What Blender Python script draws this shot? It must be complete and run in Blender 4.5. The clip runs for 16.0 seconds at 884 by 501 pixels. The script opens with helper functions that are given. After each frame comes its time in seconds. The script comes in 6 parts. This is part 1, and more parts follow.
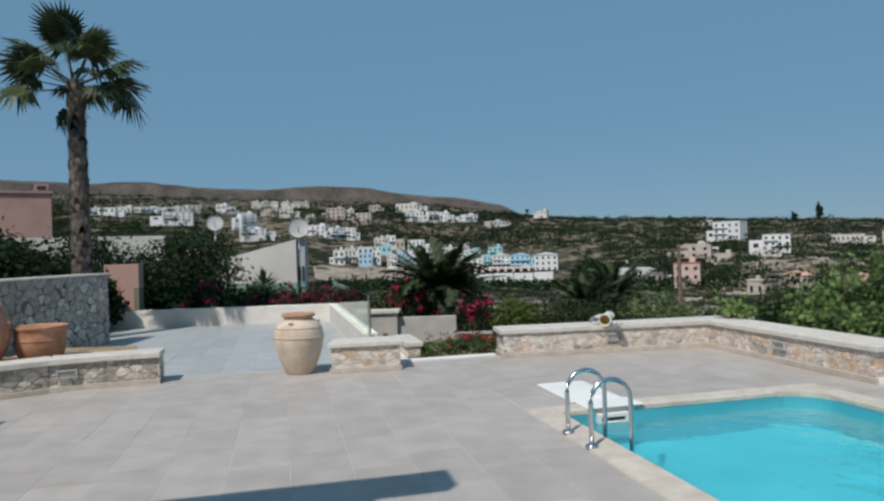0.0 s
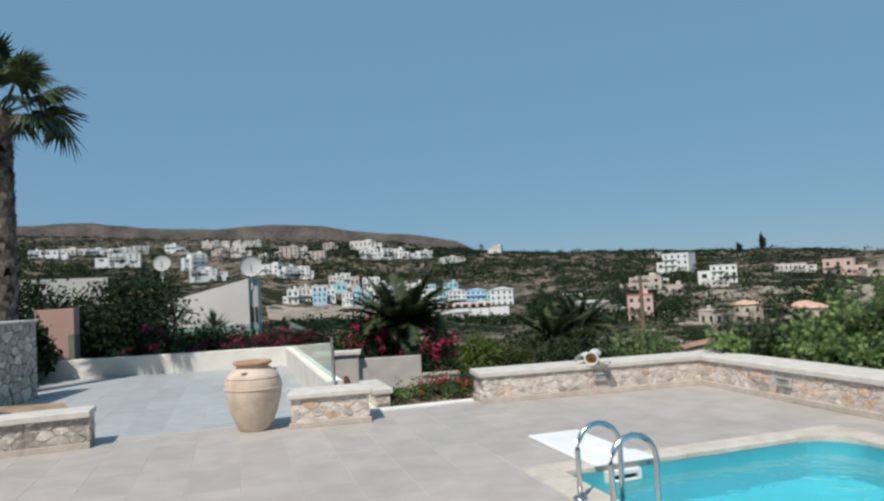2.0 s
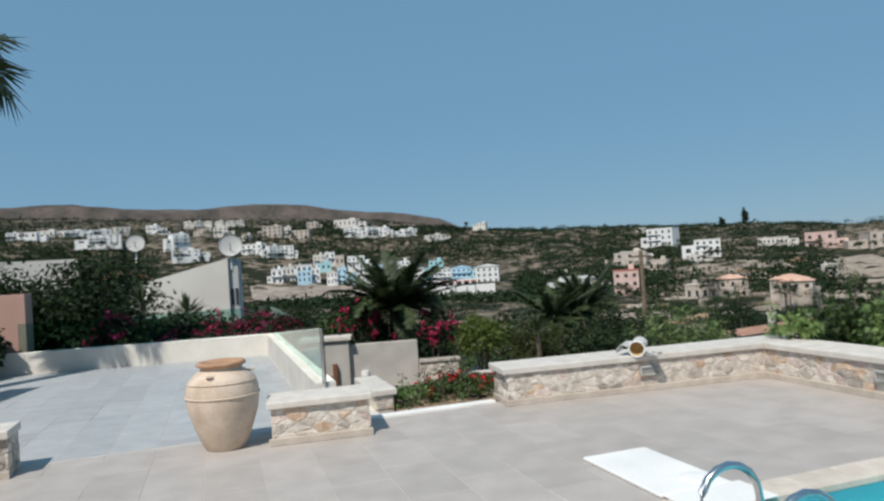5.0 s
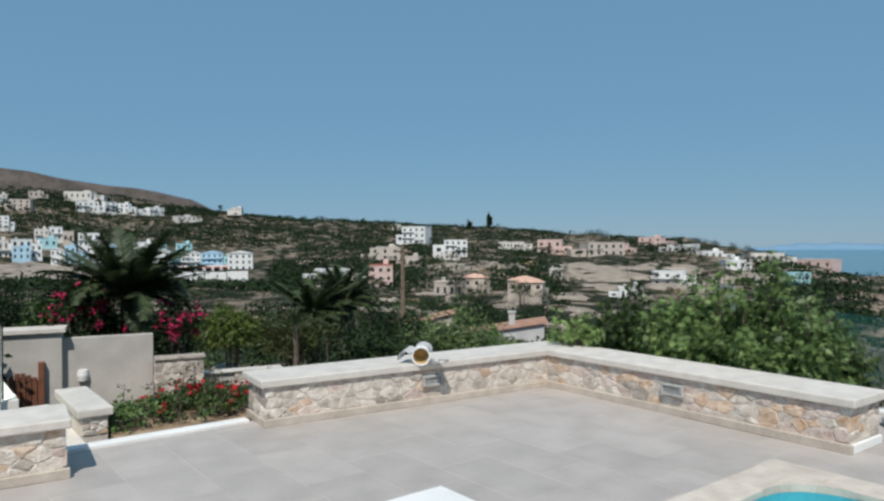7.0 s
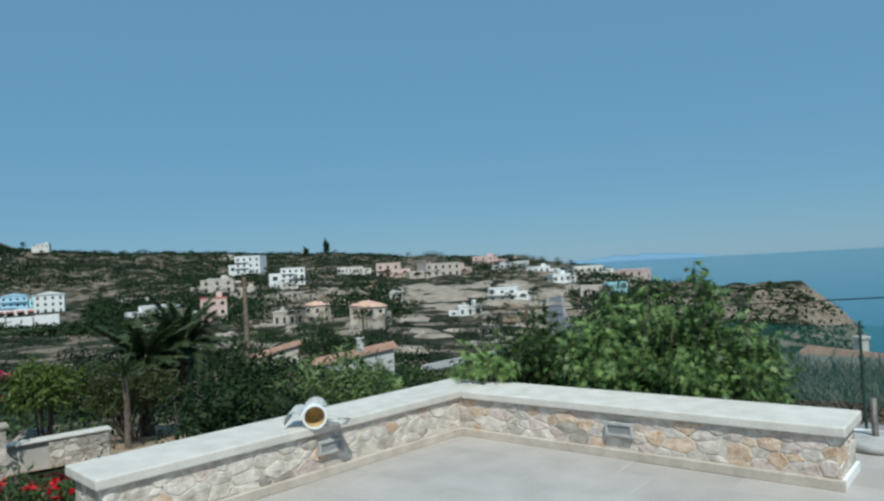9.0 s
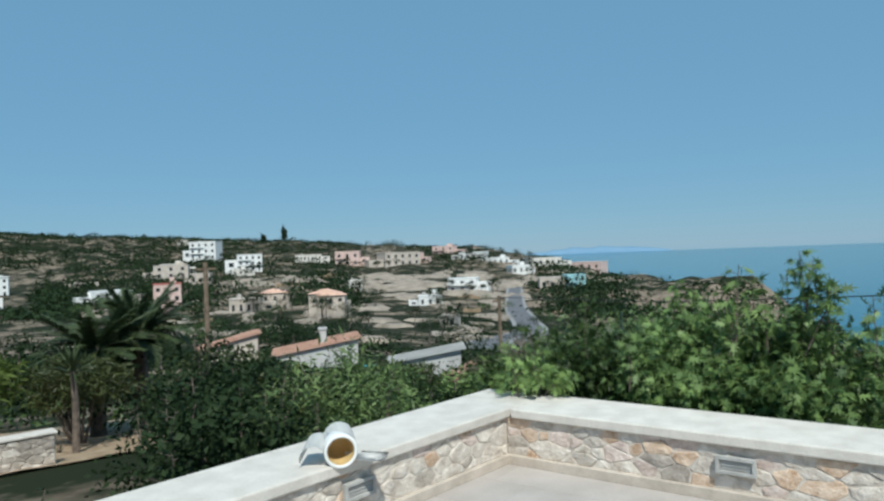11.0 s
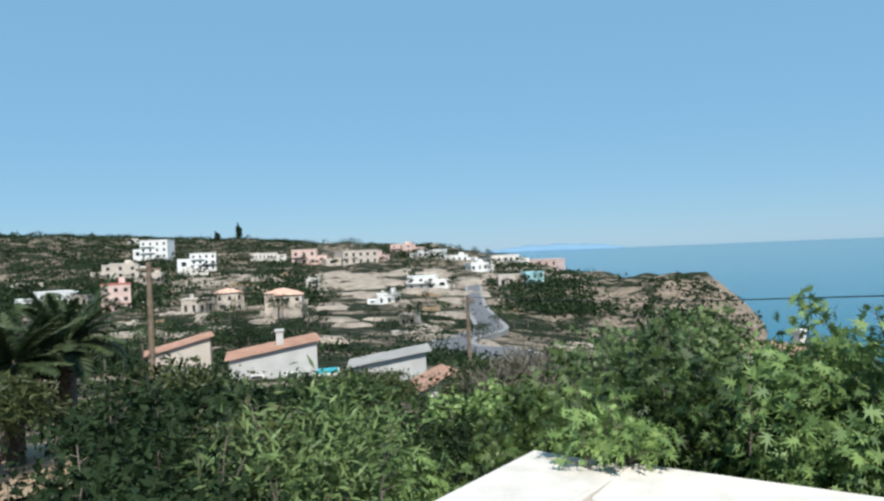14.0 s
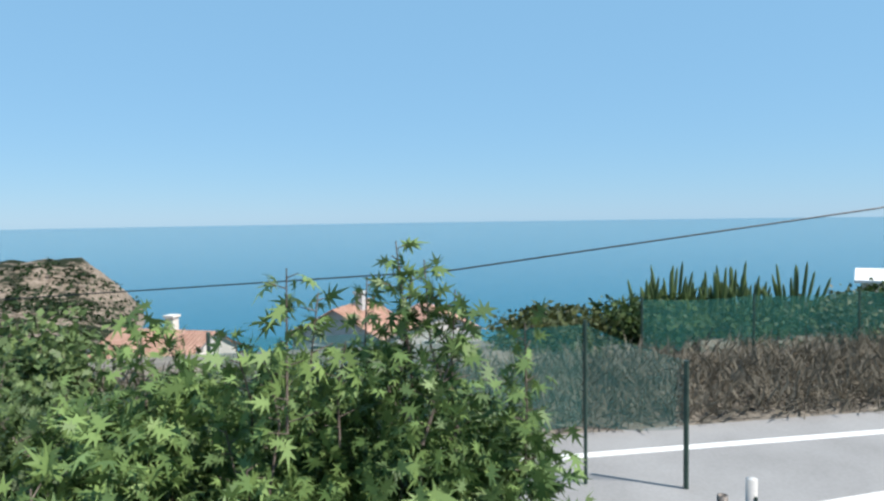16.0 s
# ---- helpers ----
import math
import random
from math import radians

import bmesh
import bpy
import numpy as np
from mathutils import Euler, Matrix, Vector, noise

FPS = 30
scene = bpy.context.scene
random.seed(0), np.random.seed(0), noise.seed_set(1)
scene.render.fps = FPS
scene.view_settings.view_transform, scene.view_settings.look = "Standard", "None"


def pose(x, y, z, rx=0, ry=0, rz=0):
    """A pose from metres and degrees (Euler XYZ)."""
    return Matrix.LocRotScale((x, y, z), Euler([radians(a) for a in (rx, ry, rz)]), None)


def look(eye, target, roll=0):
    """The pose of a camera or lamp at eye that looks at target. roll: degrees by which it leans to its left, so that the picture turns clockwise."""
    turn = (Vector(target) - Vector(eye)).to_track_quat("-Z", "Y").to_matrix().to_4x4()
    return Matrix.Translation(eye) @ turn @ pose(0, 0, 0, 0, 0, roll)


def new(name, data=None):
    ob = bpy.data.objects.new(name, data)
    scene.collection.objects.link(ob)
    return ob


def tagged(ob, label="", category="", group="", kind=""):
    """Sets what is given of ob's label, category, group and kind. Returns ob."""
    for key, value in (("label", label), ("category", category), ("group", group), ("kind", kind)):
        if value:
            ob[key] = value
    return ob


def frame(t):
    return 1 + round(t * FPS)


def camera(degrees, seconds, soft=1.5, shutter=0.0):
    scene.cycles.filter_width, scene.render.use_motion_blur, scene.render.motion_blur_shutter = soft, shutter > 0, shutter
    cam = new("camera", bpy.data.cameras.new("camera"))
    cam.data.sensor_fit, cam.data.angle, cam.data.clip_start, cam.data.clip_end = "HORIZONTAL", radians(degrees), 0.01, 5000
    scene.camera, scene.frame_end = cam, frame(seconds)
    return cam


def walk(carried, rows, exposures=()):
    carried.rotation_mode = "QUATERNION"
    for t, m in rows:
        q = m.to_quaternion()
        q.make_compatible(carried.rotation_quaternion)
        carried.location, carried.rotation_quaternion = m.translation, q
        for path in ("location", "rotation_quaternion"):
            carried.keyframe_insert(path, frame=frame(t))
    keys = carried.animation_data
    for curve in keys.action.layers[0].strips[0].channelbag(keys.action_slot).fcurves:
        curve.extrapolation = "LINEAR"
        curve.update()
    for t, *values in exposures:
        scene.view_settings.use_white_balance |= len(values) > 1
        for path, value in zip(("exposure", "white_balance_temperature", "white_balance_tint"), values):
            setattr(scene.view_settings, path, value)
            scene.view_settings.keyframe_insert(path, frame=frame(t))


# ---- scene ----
cam = camera(65.3, 16.0, soft=2.5)
# seconds, eye x y z, heading, pitch, lean
ROWS = [
    (0, 0.000, 0.000, 1.748, 0.00, 0.15, -1.97),
    (0.5, 0.009, 0.193, 1.773, 6.41, 2.67, -1.69),
    (1, -0.082, 0.481, 1.754, 3.84, 4.05, -1.14),
    (1.5, -0.188, 0.812, 1.748, -3.10, 1.82, -2.93),
    (2, -0.231, 1.017, 1.749, -3.88, 3.00, -3.16),
    (2.5, -0.359, 1.340, 1.759, 0.58, 2.38, -0.87),
    (3, -0.461, 1.666, 1.776, -1.44, 1.84, -2.58),
    (3.5, -0.462, 1.980, 1.776, -3.10, 2.35, -3.70),
    (6, -0.434, 3.698, 1.750, -10.01, 0.25, -3.25),
    (6.5, -0.329, 4.096, 1.738, -21.36, 1.49, -1.91),
    (7, -0.302, 4.495, 1.732, -24.99, -0.38, -0.36),
    (7.5, -0.290, 4.880, 1.739, -34.28, -1.37, -1.30),
    (8, -0.218, 5.265, 1.743, -31.89, 0.88, -2.12),
    (8.5, -0.157, 5.641, 1.740, -31.71, 2.36, -1.78),
    (9, -0.107, 6.046, 1.759, -38.47, 1.24, -3.23),
    (11.5, 0.355, 8.080, 1.747, -41.85, 0.18, -2.19),
    (12, 0.456, 8.459, 1.699, -37.87, 1.11, -2.85),
    (12.5, 0.665, 8.809, 1.739, -38.21, 1.89, -1.84),
    (13, 0.898, 9.156, 1.762, -48.86, 0.59, -3.35),
    (13.5, 1.140, 9.373, 1.742, -44.61, 1.12, -2.40),
    (14, 1.415, 9.581, 1.755, -45.33, -0.10, -2.44),
    (14.5, 1.734, 9.801, 1.767, -49.23, -1.04, -3.43),
    (15, 2.178, 9.894, 1.747, -48.15, -1.12, -2.50),
    (15.5, 2.722, 9.929, 1.748, -67.46, -2.08, -0.61),
    (15.6, 2.831, 9.936, 1.751, -71.57, -1.79, -0.54),
    (16, 3.272, 9.966, 1.763, -93.76, -2.81, -0.85),
]


def eye_pose(x, y, z, yaw, pitch, lean):
    return pose(x, y, z, 0, 0, yaw) @ pose(0, 0, 0, 90 + pitch) @ pose(0, 0, 0, 0, 0, lean)


walk(cam, [(r[0], eye_pose(*r[1:])) for r in ROWS],
     exposures=[(0, -0.05, 6500, 10), (0.9, 0.15, 6550, 10), (3.5, 0.2, 6650, 10), (6, 0.15, 6500, 10), (8, 0.12, 6250, 6), (9, 0.12, 6000, 0), (11.5, 0.38, 6230, 4), (13, 0.62, 6380, 7), (14.5, 0.76, 6430, 9), (16, 0.9, 6470, 11)])

# ---- world and sun ----
SHADOW = Vector((0.50, 0.86, 0)).normalized()
SUN_EL = radians(54)
world = bpy.data.worlds.new("sky")
scene.world = world
world.use_nodes = True
wn = world.node_tree.nodes
sky = wn.new("ShaderNodeTexSky")
sky.sky_type = "NISHITA"
sky.sun_disc = False
sky.sun_elevation = SUN_EL
sky.sun_rotation = math.atan2(-SHADOW.x, -SHADOW.y)
sky.air_density, sky.dust_density, sky.ozone_density = 1.0, 0.05, 4.0
haze = wn.new("ShaderNodeMix")
haze.data_type = "RGBA"
haze.inputs[0].default_value = 0.80
haze.inputs[7].default_value = (1.64, 3.42, 5.15, 1)
world.node_tree.links.new(sky.outputs[0], haze.inputs[6])
world.node_tree.links.new(haze.outputs[2], wn["Background"].inputs[0])
wn["Background"].inputs[1].default_value = 0.085
sun = new("sun", bpy.data.lights.new("sun", "SUN"))
sun.data.energy, sun.data.angle, sun.data.color = 3.7, radians(0.53), (1.0, 0.95, 0.88)
sun.matrix_world = look((0, 0, 30), Vector((0, 0, 30)) + SHADOW * math.cos(SUN_EL) - Vector((0, 0, math.sin(SUN_EL))))


# ---- materials ----
def material(name, dark, light, scale=3.0, rough=0.7, metal=0.0, bump=0.2, fine=40.0, jitter=0.0, transmission=0.0, stain=0.0, ior=1.45):
    """Two colours mixed by coarse and fine noise in metres, with a fine bump; jitter varies it piece by piece."""
    m = bpy.data.materials.new(name)
    m.use_nodes = True
    t = m.node_tree
    n, ln = t.nodes, t.links
    bs = n["Principled BSDF"]
    geo = n.new("ShaderNodeNewGeometry")
    a, b = n.new("ShaderNodeTexNoise"), n.new("ShaderNodeTexNoise")
    a.inputs["Scale"].default_value, a.inputs["Detail"].default_value = scale, 5
    b.inputs["Scale"].default_value, b.inputs["Detail"].default_value = fine, 4
    for q in (a, b):
        ln.new(geo.outputs["Position"], q.inputs["Vector"])
    add = n.new("ShaderNodeMath")
    add.operation = "MULTIPLY_ADD"
    add.inputs[1].default_value = 0.45
    ln.new(b.outputs[0], add.inputs[0])
    ln.new(a.outputs[0], add.inputs[2])
    ramp = n.new("ShaderNodeValToRGB")
    ramp.color_ramp.elements[0].position, ramp.color_ramp.elements[1].position = 0.52, 0.92
    ramp.color_ramp.elements[0].color, ramp.color_ramp.elements[1].color = (*dark, 1), (*light, 1)
    ln.new(add.outputs[0], ramp.inputs[0])
    last = ramp.outputs[0]
    if jitter:
        info, hsv = n.new("ShaderNodeObjectInfo"), n.new("ShaderNodeHueSaturation")
        mr = n.new("ShaderNodeMapRange")
        mr.inputs[3].default_value, mr.inputs[4].default_value = 1 - jitter, 1 + jitter
        ln.new(info.outputs["Random"], mr.inputs[0])
        ln.new(mr.outputs[0], hsv.inputs["Value"])
        ln.new(last, hsv.inputs["Color"])
        last = hsv.outputs[0]
    ln.new(last, bs.inputs["Base Color"])
    bs.inputs["Roughness"].default_value, bs.inputs["Metallic"].default_value = rough, metal
    bs.inputs["Transmission Weight"].default_value, bs.inputs["IOR"].default_value = transmission, ior
    if bump:
        bp = n.new("ShaderNodeBump")
        bp.inputs["Strength"].default_value, bp.inputs["Distance"].default_value = bump, 0.02
        ln.new(add.outputs[0], bp.inputs["Height"])
        ln.new(bp.outputs[0], bs.inputs["Normal"])
    return m


def leaf_material(name, dark, light, rough=0.5, gloss=0.3):
    """Leaves that differ one by one, with light coming through them."""
    m = bpy.data.materials.new(name)
    m.use_nodes = True
    n, ln = m.node_tree.nodes, m.node_tree.links
    bs = n["Principled BSDF"]
    geo, ramp = n.new("ShaderNodeNewGeometry"), n.new("ShaderNodeValToRGB")
    ramp.color_ramp.elements[0].color, ramp.color_ramp.elements[1].color = (*dark, 1), (*light, 1)
    info, tone = n.new("ShaderNodeObjectInfo"), n.new("ShaderNodeMix")
    tone.inputs[0].default_value = 0.42
    ln.new(geo.outputs["Random Per Island"], tone.inputs[2])
    ln.new(info.outputs["Random"], tone.inputs[3])
    ln.new(tone.outputs[0], ramp.inputs[0])
    ln.new(ramp.outputs[0], bs.inputs["Base Color"])
    bs.inputs["Roughness"].default_value, bs.inputs["Specular IOR Level"].default_value = rough, gloss
    tr, mix = n.new("ShaderNodeBsdfTranslucent"), n.new("ShaderNodeMixShader")
    ln.new(ramp.outputs[0], tr.inputs[0])
    mix.inputs[0].default_value = 0.22
    ln.new(bs.outputs[0], mix.inputs[1])
    ln.new(tr.outputs[0], mix.inputs[2])
    ln.new(mix.outputs[0], n["Material Output"].inputs[0])
    return m


TILE = material("pale_stone_tile", (0.375, 0.338, 0.31), (0.455, 0.412, 0.38), 3, 0.55, 0, 0.06, 40, 0.06)
TILE_BLUE = material("grey_stone_tile", (0.35, 0.36, 0.365), (0.42, 0.43, 0.43), 4, 0.5, 0, 0.06, 40, 0.08)
GROUT = material("tile_joint", (0.43, 0.395, 0.365), (0.50, 0.46, 0.43), 5, 0.9)
COPING = material("cream_coping_stone", (0.50, 0.43, 0.36), (0.64, 0.57, 0.49), 6, 0.6, 0, 0.15, 60, 0.06)
CAPSTONE = material("white_travertine_cap", (0.55, 0.505, 0.45), (0.69, 0.64, 0.58), 6, 0.65, 0, 0.3, 60, 0.05)
SKIRT = material("beige_skirting", (0.42, 0.36, 0.30), (0.56, 0.49, 0.42), 7, 0.7)
STONE = material("cream_rubble_stone", (0.43, 0.365, 0.305), (0.72, 0.66, 0.59), 11, 0.85, 0, 0.9, 45, 0.12)
STONE_RUST = material("rust_rubble_stone", (0.42, 0.27, 0.17), (0.70, 0.56, 0.44), 13, 0.85, 0, 0.7, 60, 0.12)
STONE_GREY = material("grey_rubble_stone", (0.24, 0.205, 0.175), (0.52, 0.46, 0.40), 10, 0.85, 0, 0.7, 60, 0.14)
MORTAR = material("wall_mortar", (0.52, 0.455, 0.39), (0.66, 0.60, 0.53), 12, 0.95, 0, 0.5)
RENDER = material("cream_wall_render", (0.60, 0.56, 0.50), (0.72, 0.68, 0.62), 2, 0.85, 0, 0.1)
GREY_RENDER = material("grey_beige_render", (0.40, 0.37, 0.34), (0.50, 0.47, 0.43), 2, 0.85, 0, 0.1)
WHITE = material("white_paint", (0.70, 0.70, 0.68), (0.82, 0.81, 0.79), 1.5, 0.7, 0, 0.05)
TERRACOTTA = material("orange_terracotta", (0.35, 0.155, 0.085), (0.50, 0.275, 0.17), 7, 0.75, 0, 0.25, 50)
CLAY = material("buff_clay", (0.50, 0.385, 0.29), (0.68, 0.56, 0.45), 5, 0.75, 0, 0.25, 50)
STEEL = material("polished_steel", (0.55, 0.56, 0.57), (0.70, 0.70, 0.70), 3, 0.22, 1.0, 0)
DARK_METAL = material("dark_green_metal", (0.03, 0.06, 0.05), (0.06, 0.10, 0.08), 5, 0.5, 0.3, 0)
POOL = material("turquoise_pool_liner", (0.038, 0.33, 0.40), (0.055, 0.40, 0.48), 1.2, 0.5, 0, 0)
POOL_WALL = material("pale_pool_wall", (0.06, 0.36, 0.43), (0.085, 0.42, 0.49), 1.5, 0.5, 0, 0)
BARK = material("brown_bark", (0.07, 0.055, 0.045), (0.20, 0.16, 0.13), 6, 0.9, 0, 0.9, 25)
SOIL = material("dry_soil", (0.22, 0.15, 0.09), (0.40, 0.30, 0.20), 3, 0.95, 0, 0.6)
LEAF = leaf_material("green_leaf", (0.014, 0.032, 0.010), (0.085, 0.130, 0.036))
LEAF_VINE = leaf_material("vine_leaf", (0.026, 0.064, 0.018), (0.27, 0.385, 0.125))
# the same vine leaf, darkened in colour to stand for shade
LEAF_VINE_SHADED = leaf_material("shaded_vine_leaf", (0.010, 0.028, 0.008), (0.10, 0.15, 0.04))
LEAF_DARK = leaf_material("dark_leaf", (0.009, 0.020, 0.009), (0.034, 0.056, 0.022), 0.6, 0.1)
LEAF_MID = leaf_material("mid_green_leaf", (0.014, 0.038, 0.012), (0.20, 0.28, 0.10))
LEAF_LIME = leaf_material("lime_leaf", (0.025, 0.045, 0.010), (0.14, 0.19, 0.04))
LEAF_OLIVE = leaf_material("olive_leaf", (0.026, 0.036, 0.012), (0.105, 0.125, 0.042))
LEAF_PALM = leaf_material("palm_leaf", (0.018, 0.034, 0.014), (0.095, 0.125, 0.055))
LEAF_DRY = leaf_material("dry_grass", (0.10, 0.088, 0.068), (0.27, 0.24, 0.185), 0.8, 0.15)
PETAL_RED = leaf_material("red_petal", (0.36, 0.004, 0.014), (0.62, 0.012, 0.03))
PETAL_PINK = leaf_material("magenta_petal", (0.42, 0.012, 0.07), (0.66, 0.035, 0.15))

water_mat = bpy.data.materials.new("pool_water")
water_mat.use_nodes = True
_n, _l = water_mat.node_tree.nodes, water_mat.node_tree.links
_b = _n["Principled BSDF"]
_b.inputs["Base Color"].default_value = (0.75, 0.97, 1.0, 1)
_b.inputs["Roughness"].default_value, _b.inputs["Transmission Weight"].default_value, _b.inputs["IOR"].default_value = 0.02, 1.0, 1.33
_t, _p, _g = _n.new("ShaderNodeTexNoise"), _n.new("ShaderNodeBump"), _n.new("ShaderNodeNewGeometry")
_t.inputs["Scale"].default_value, _t.inputs["Detail"].default_value = 3.5, 3
_p.inputs["Strength"].default_value, _p.inputs["Distance"].default_value = 0.35, 0.06
_l.new(_g.outputs["Position"], _t.inputs["Vector"])
_l.new(_t.outputs[0], _p.inputs["Height"])
_l.new(_p.outputs[0], _b.inputs["Normal"])

glass_mat = bpy.data.materials.new("green_tinted_glass")
glass_mat.use_nodes = True
_b = glass_mat.node_tree.nodes["Principled BSDF"]
_b.inputs["Base Color"].default_value = (0.46, 0.70, 0.65, 1)
_b.inputs["Roughness"].default_value, _b.inputs["Transmission Weight"].default_value, _b.inputs["IOR"].default_value = 0.0, 1.0, 1.25


# ---- building blocks ----
def thing(name, label, category, loc=(0, 0, 0), rz=0.0, group="", kind=""):
    ob = new(name)
    ob.matrix_world = pose(*loc, 0, 0, rz)
    return tagged(ob, label, category, group, kind)


def finish(name, bm, mat, smooth=False):
    me = bpy.data.meshes.new(name)
    bm.to_mesh(me)
    bm.free()
    for q in (mat if isinstance(mat, (list, tuple)) else [mat]):
        me.materials.append(q)
    if smooth:
        me.polygons.foreach_set("use_smooth", [True] * len(me.polygons))
    return me


def part(name, bm, mat, parent, label="", smooth=False):
    ob = new(name, finish(name, bm, mat, smooth))
    ob.parent = parent
    return tagged(ob, label)


def single(name, bm, mat, label, category, group="", kind="", smooth=False):
    return tagged(new(name, finish(name, bm, mat, smooth)), label, category, group, kind)


def raw(name, verts, faces, mat, parent=None, smooth=False):
    me = bpy.data.meshes.new(name)
    me.from_pydata(verts, [], faces)
    me.materials.append(mat)
    if smooth:
        me.polygons.foreach_set("use_smooth", [True] * len(me.polygons))
    ob = new(name, me)
    if parent:
        ob.parent = parent
    return ob


def box(bm, lo, hi, m=None, bevel=0.0):
    """A box from corner lo to corner hi, moved by m, with worn edges."""
    lo, hi = Vector(lo), Vector(hi)
    r = bmesh.ops.create_cube(bm, size=1)
    vs = r["verts"]
    for v in vs:
        v.co = Vector(((lo[i] + hi[i]) / 2 + v.co[i] * (hi[i] - lo[i])) for i in range(3))
    if bevel:
        es = list({e for v in vs for e in v.link_edges})
        r = bmesh.ops.bevel(bm, geom=es, offset=bevel, segments=2, profile=0.5, affect="EDGES")
        vs = list({v for f in r["faces"] for v in f.verts} | {v for v in vs if v.is_valid})
    if m is not None:
        bmesh.ops.transform(bm, matrix=m, verts=vs)
    return bm


def lathe(bm, profile, seg=32, m=None):
    """A turned body from (radius, height) pairs."""
    rings = [[bm.verts.new((r * math.cos(2 * math.pi * k / seg), r * math.sin(2 * math.pi * k / seg), z)) for k in range(seg)] for r, z in profile]
    for a, b in zip(rings, rings[1:]):
        for k in range(seg):
            bm.faces.new((a[k], a[(k + 1) % seg], b[(k + 1) % seg], b[k]))
    if m is not None:
        bmesh.ops.transform(bm, matrix=m, verts=[v for g in rings for v in g])
    return bm


def tube(bm, pts, radius, seg=10, r_end=None):
    """A round bar along a line of points."""
    pts = [Vector(p) for p in pts]
    rings = []
    for i, p in enumerate(pts):
        d = (pts[min(i + 1, len(pts) - 1)] - pts[max(i - 1, 0)]).normalized()
        side = d.cross(Vector((0.13, 0.07, 1)) if abs(d.z) < 0.95 else Vector((1, 0, 0))).normalized()
        up = side.cross(d)
        r = radius if r_end is None else radius + (r_end - radius) * i / (len(pts) - 1)
        rings.append([bm.verts.new(p + (side * math.cos(2 * math.pi * k / seg) + up * math.sin(2 * math.pi * k / seg)) * r) for k in range(seg)])
    for a, b in zip(rings, rings[1:]):
        for k in range(seg):
            bm.faces.new((a[k], a[(k + 1) % seg], b[(k + 1) % seg], b[k]))
    bm.faces.new(rings[0][::-1])
    bm.faces.new(rings[-1])
    return bm


# ---- the plan: the terrace is laid out square to the pool, turned by TURN ----
TURN = 13.0
UV = pose(0, 0, 0, 0, 0, TURN)


def at(u, v, z=0.0):
    return UV @ Vector((u, v, z))


# ---- ground, sea ----
# heading (degrees to the right of +y): ground elevation angle in degrees at each distance from the terrace
REACH = [3, 9, 14, 22, 35, 60, 100, 160, 250, 350, 450, 600, 800, 1400, 2600]
SLOPE = {
    -180: [-72, -19, -14, -10, -6, -4, -3, -2, -1, 0, 0.5, 1, 1.5, 2, 1],
    -60: [-72, -19, -14, -10, -6, -4, -3, -1.5, 0, 0.8, 1.5, 2.5, 3.5, 6, 3],
    -30: [-72, -19, -14, -11, -7, -4.5, -3, -1.8, -0.5, 0.6, 1.2, 2.3, 3.6, 5.3, 3],
    -12: [-72, -19, -14.5, -11.5, -8, -6, -4.6, -3.6, -2.4, -1.6, -0.8, 1.6, 3.3, 4.6, 3],
    0: [-72, -19, -15, -12, -9.5, -7.5, -6, -4.5, -3.1, -2.3, -1.5, 0.8, 3.0, 3.9, 3],
    10: [-72, -19, -15, -12.5, -10, -8.4, -6.8, -5, -3.4, -2.4, -1.4, 0.3, 2.4, 2.2, 1],
    30: [-72, -19, -15, -13, -11, -9.6, -7.4, -5.4, -3.6, -2.4, -1.3, 0.1, 1.35, 0.6, 0],
    45: [-72, -19, -15, -13, -11.5, -10, -8.4, -6.6, -4.6, -2.9, -1.6, -0.5, 0.25, -0.8, -1.2],
    52: [-72, -19, -15, -13, -11.5, -10, -9, -7.4, -5.2, -3.2, -2.0, -1.25, -1.1, -3, -2],
    58: [-72, -19, -15, -13, -12, -11, -10, -8.6, -5.8, -2.9, -2.25, -5.5, -4.5, -3, -2],
    66: [-72, -19, -15, -13.5, -13, -12, -11, -10, -6.8, -2.45, -6.5, -6, -4.5, -3, -2],
    69: [-72, -19, -15, -13.5, -13, -12, -11.5, -10.5, -8, -5.0, -6.6, -6, -4.5, -3, -2],
    71: [-72, -19, -15, -13.5, -13, -12.5, -12, -11, -9.6, -8.3, -7, -6, -4.5, -3, -2],
    100: [-72, -17.5, -12, -12, -12.5, -13, -13.5, -14, -10.5, -8.3, -7, -6, -4.5, -3, -2],
    125: [-72, -17.5, -9.5, -10, -11, -12, -13, -14, -10.5, -8.3, -7, -6, -4.5, -3, -2],
    180: [-72, -17.5, -12, -10, -6, -4, -3, -2, -1, 0, 0.5, 1, 1.5, 2, 1],
}
HEADINGS = sorted(SLOPE)
HUB = Vector((1.5, 8.0, 1.75))


def ground_z(az, r):
    az = (az + 180) % 360 - 180
    k = max(i for i, h in enumerate(HEADINGS) if h <= az)
    a, b = HEADINGS[k], HEADINGS[min(k + 1, len(HEADINGS) - 1)]
    f = (az - a) / (b - a) if b > a else 0
    lr = math.log(max(r, REACH[0]))
    el = [float(np.interp(lr, np.log(REACH), SLOPE[h])) for h in (a, b)]
    z = HUB.z + r * math.tan(radians(el[0] * (1 - f) + el[1] * f))
    if r > 40:
        p = Vector((math.sin(radians(az)) * r, math.cos(radians(az)) * r, 0))
        rough = 2.2 if az > 53 and az < 72 and r > 180 else 1.0
        z += (noise.noise(p / 45) * 0.006 + noise.noise(p / 14) * 0.004 + noise.noise(p / 5) * 0.0015) * min(r, 700) * rough
    return max(z, -60)


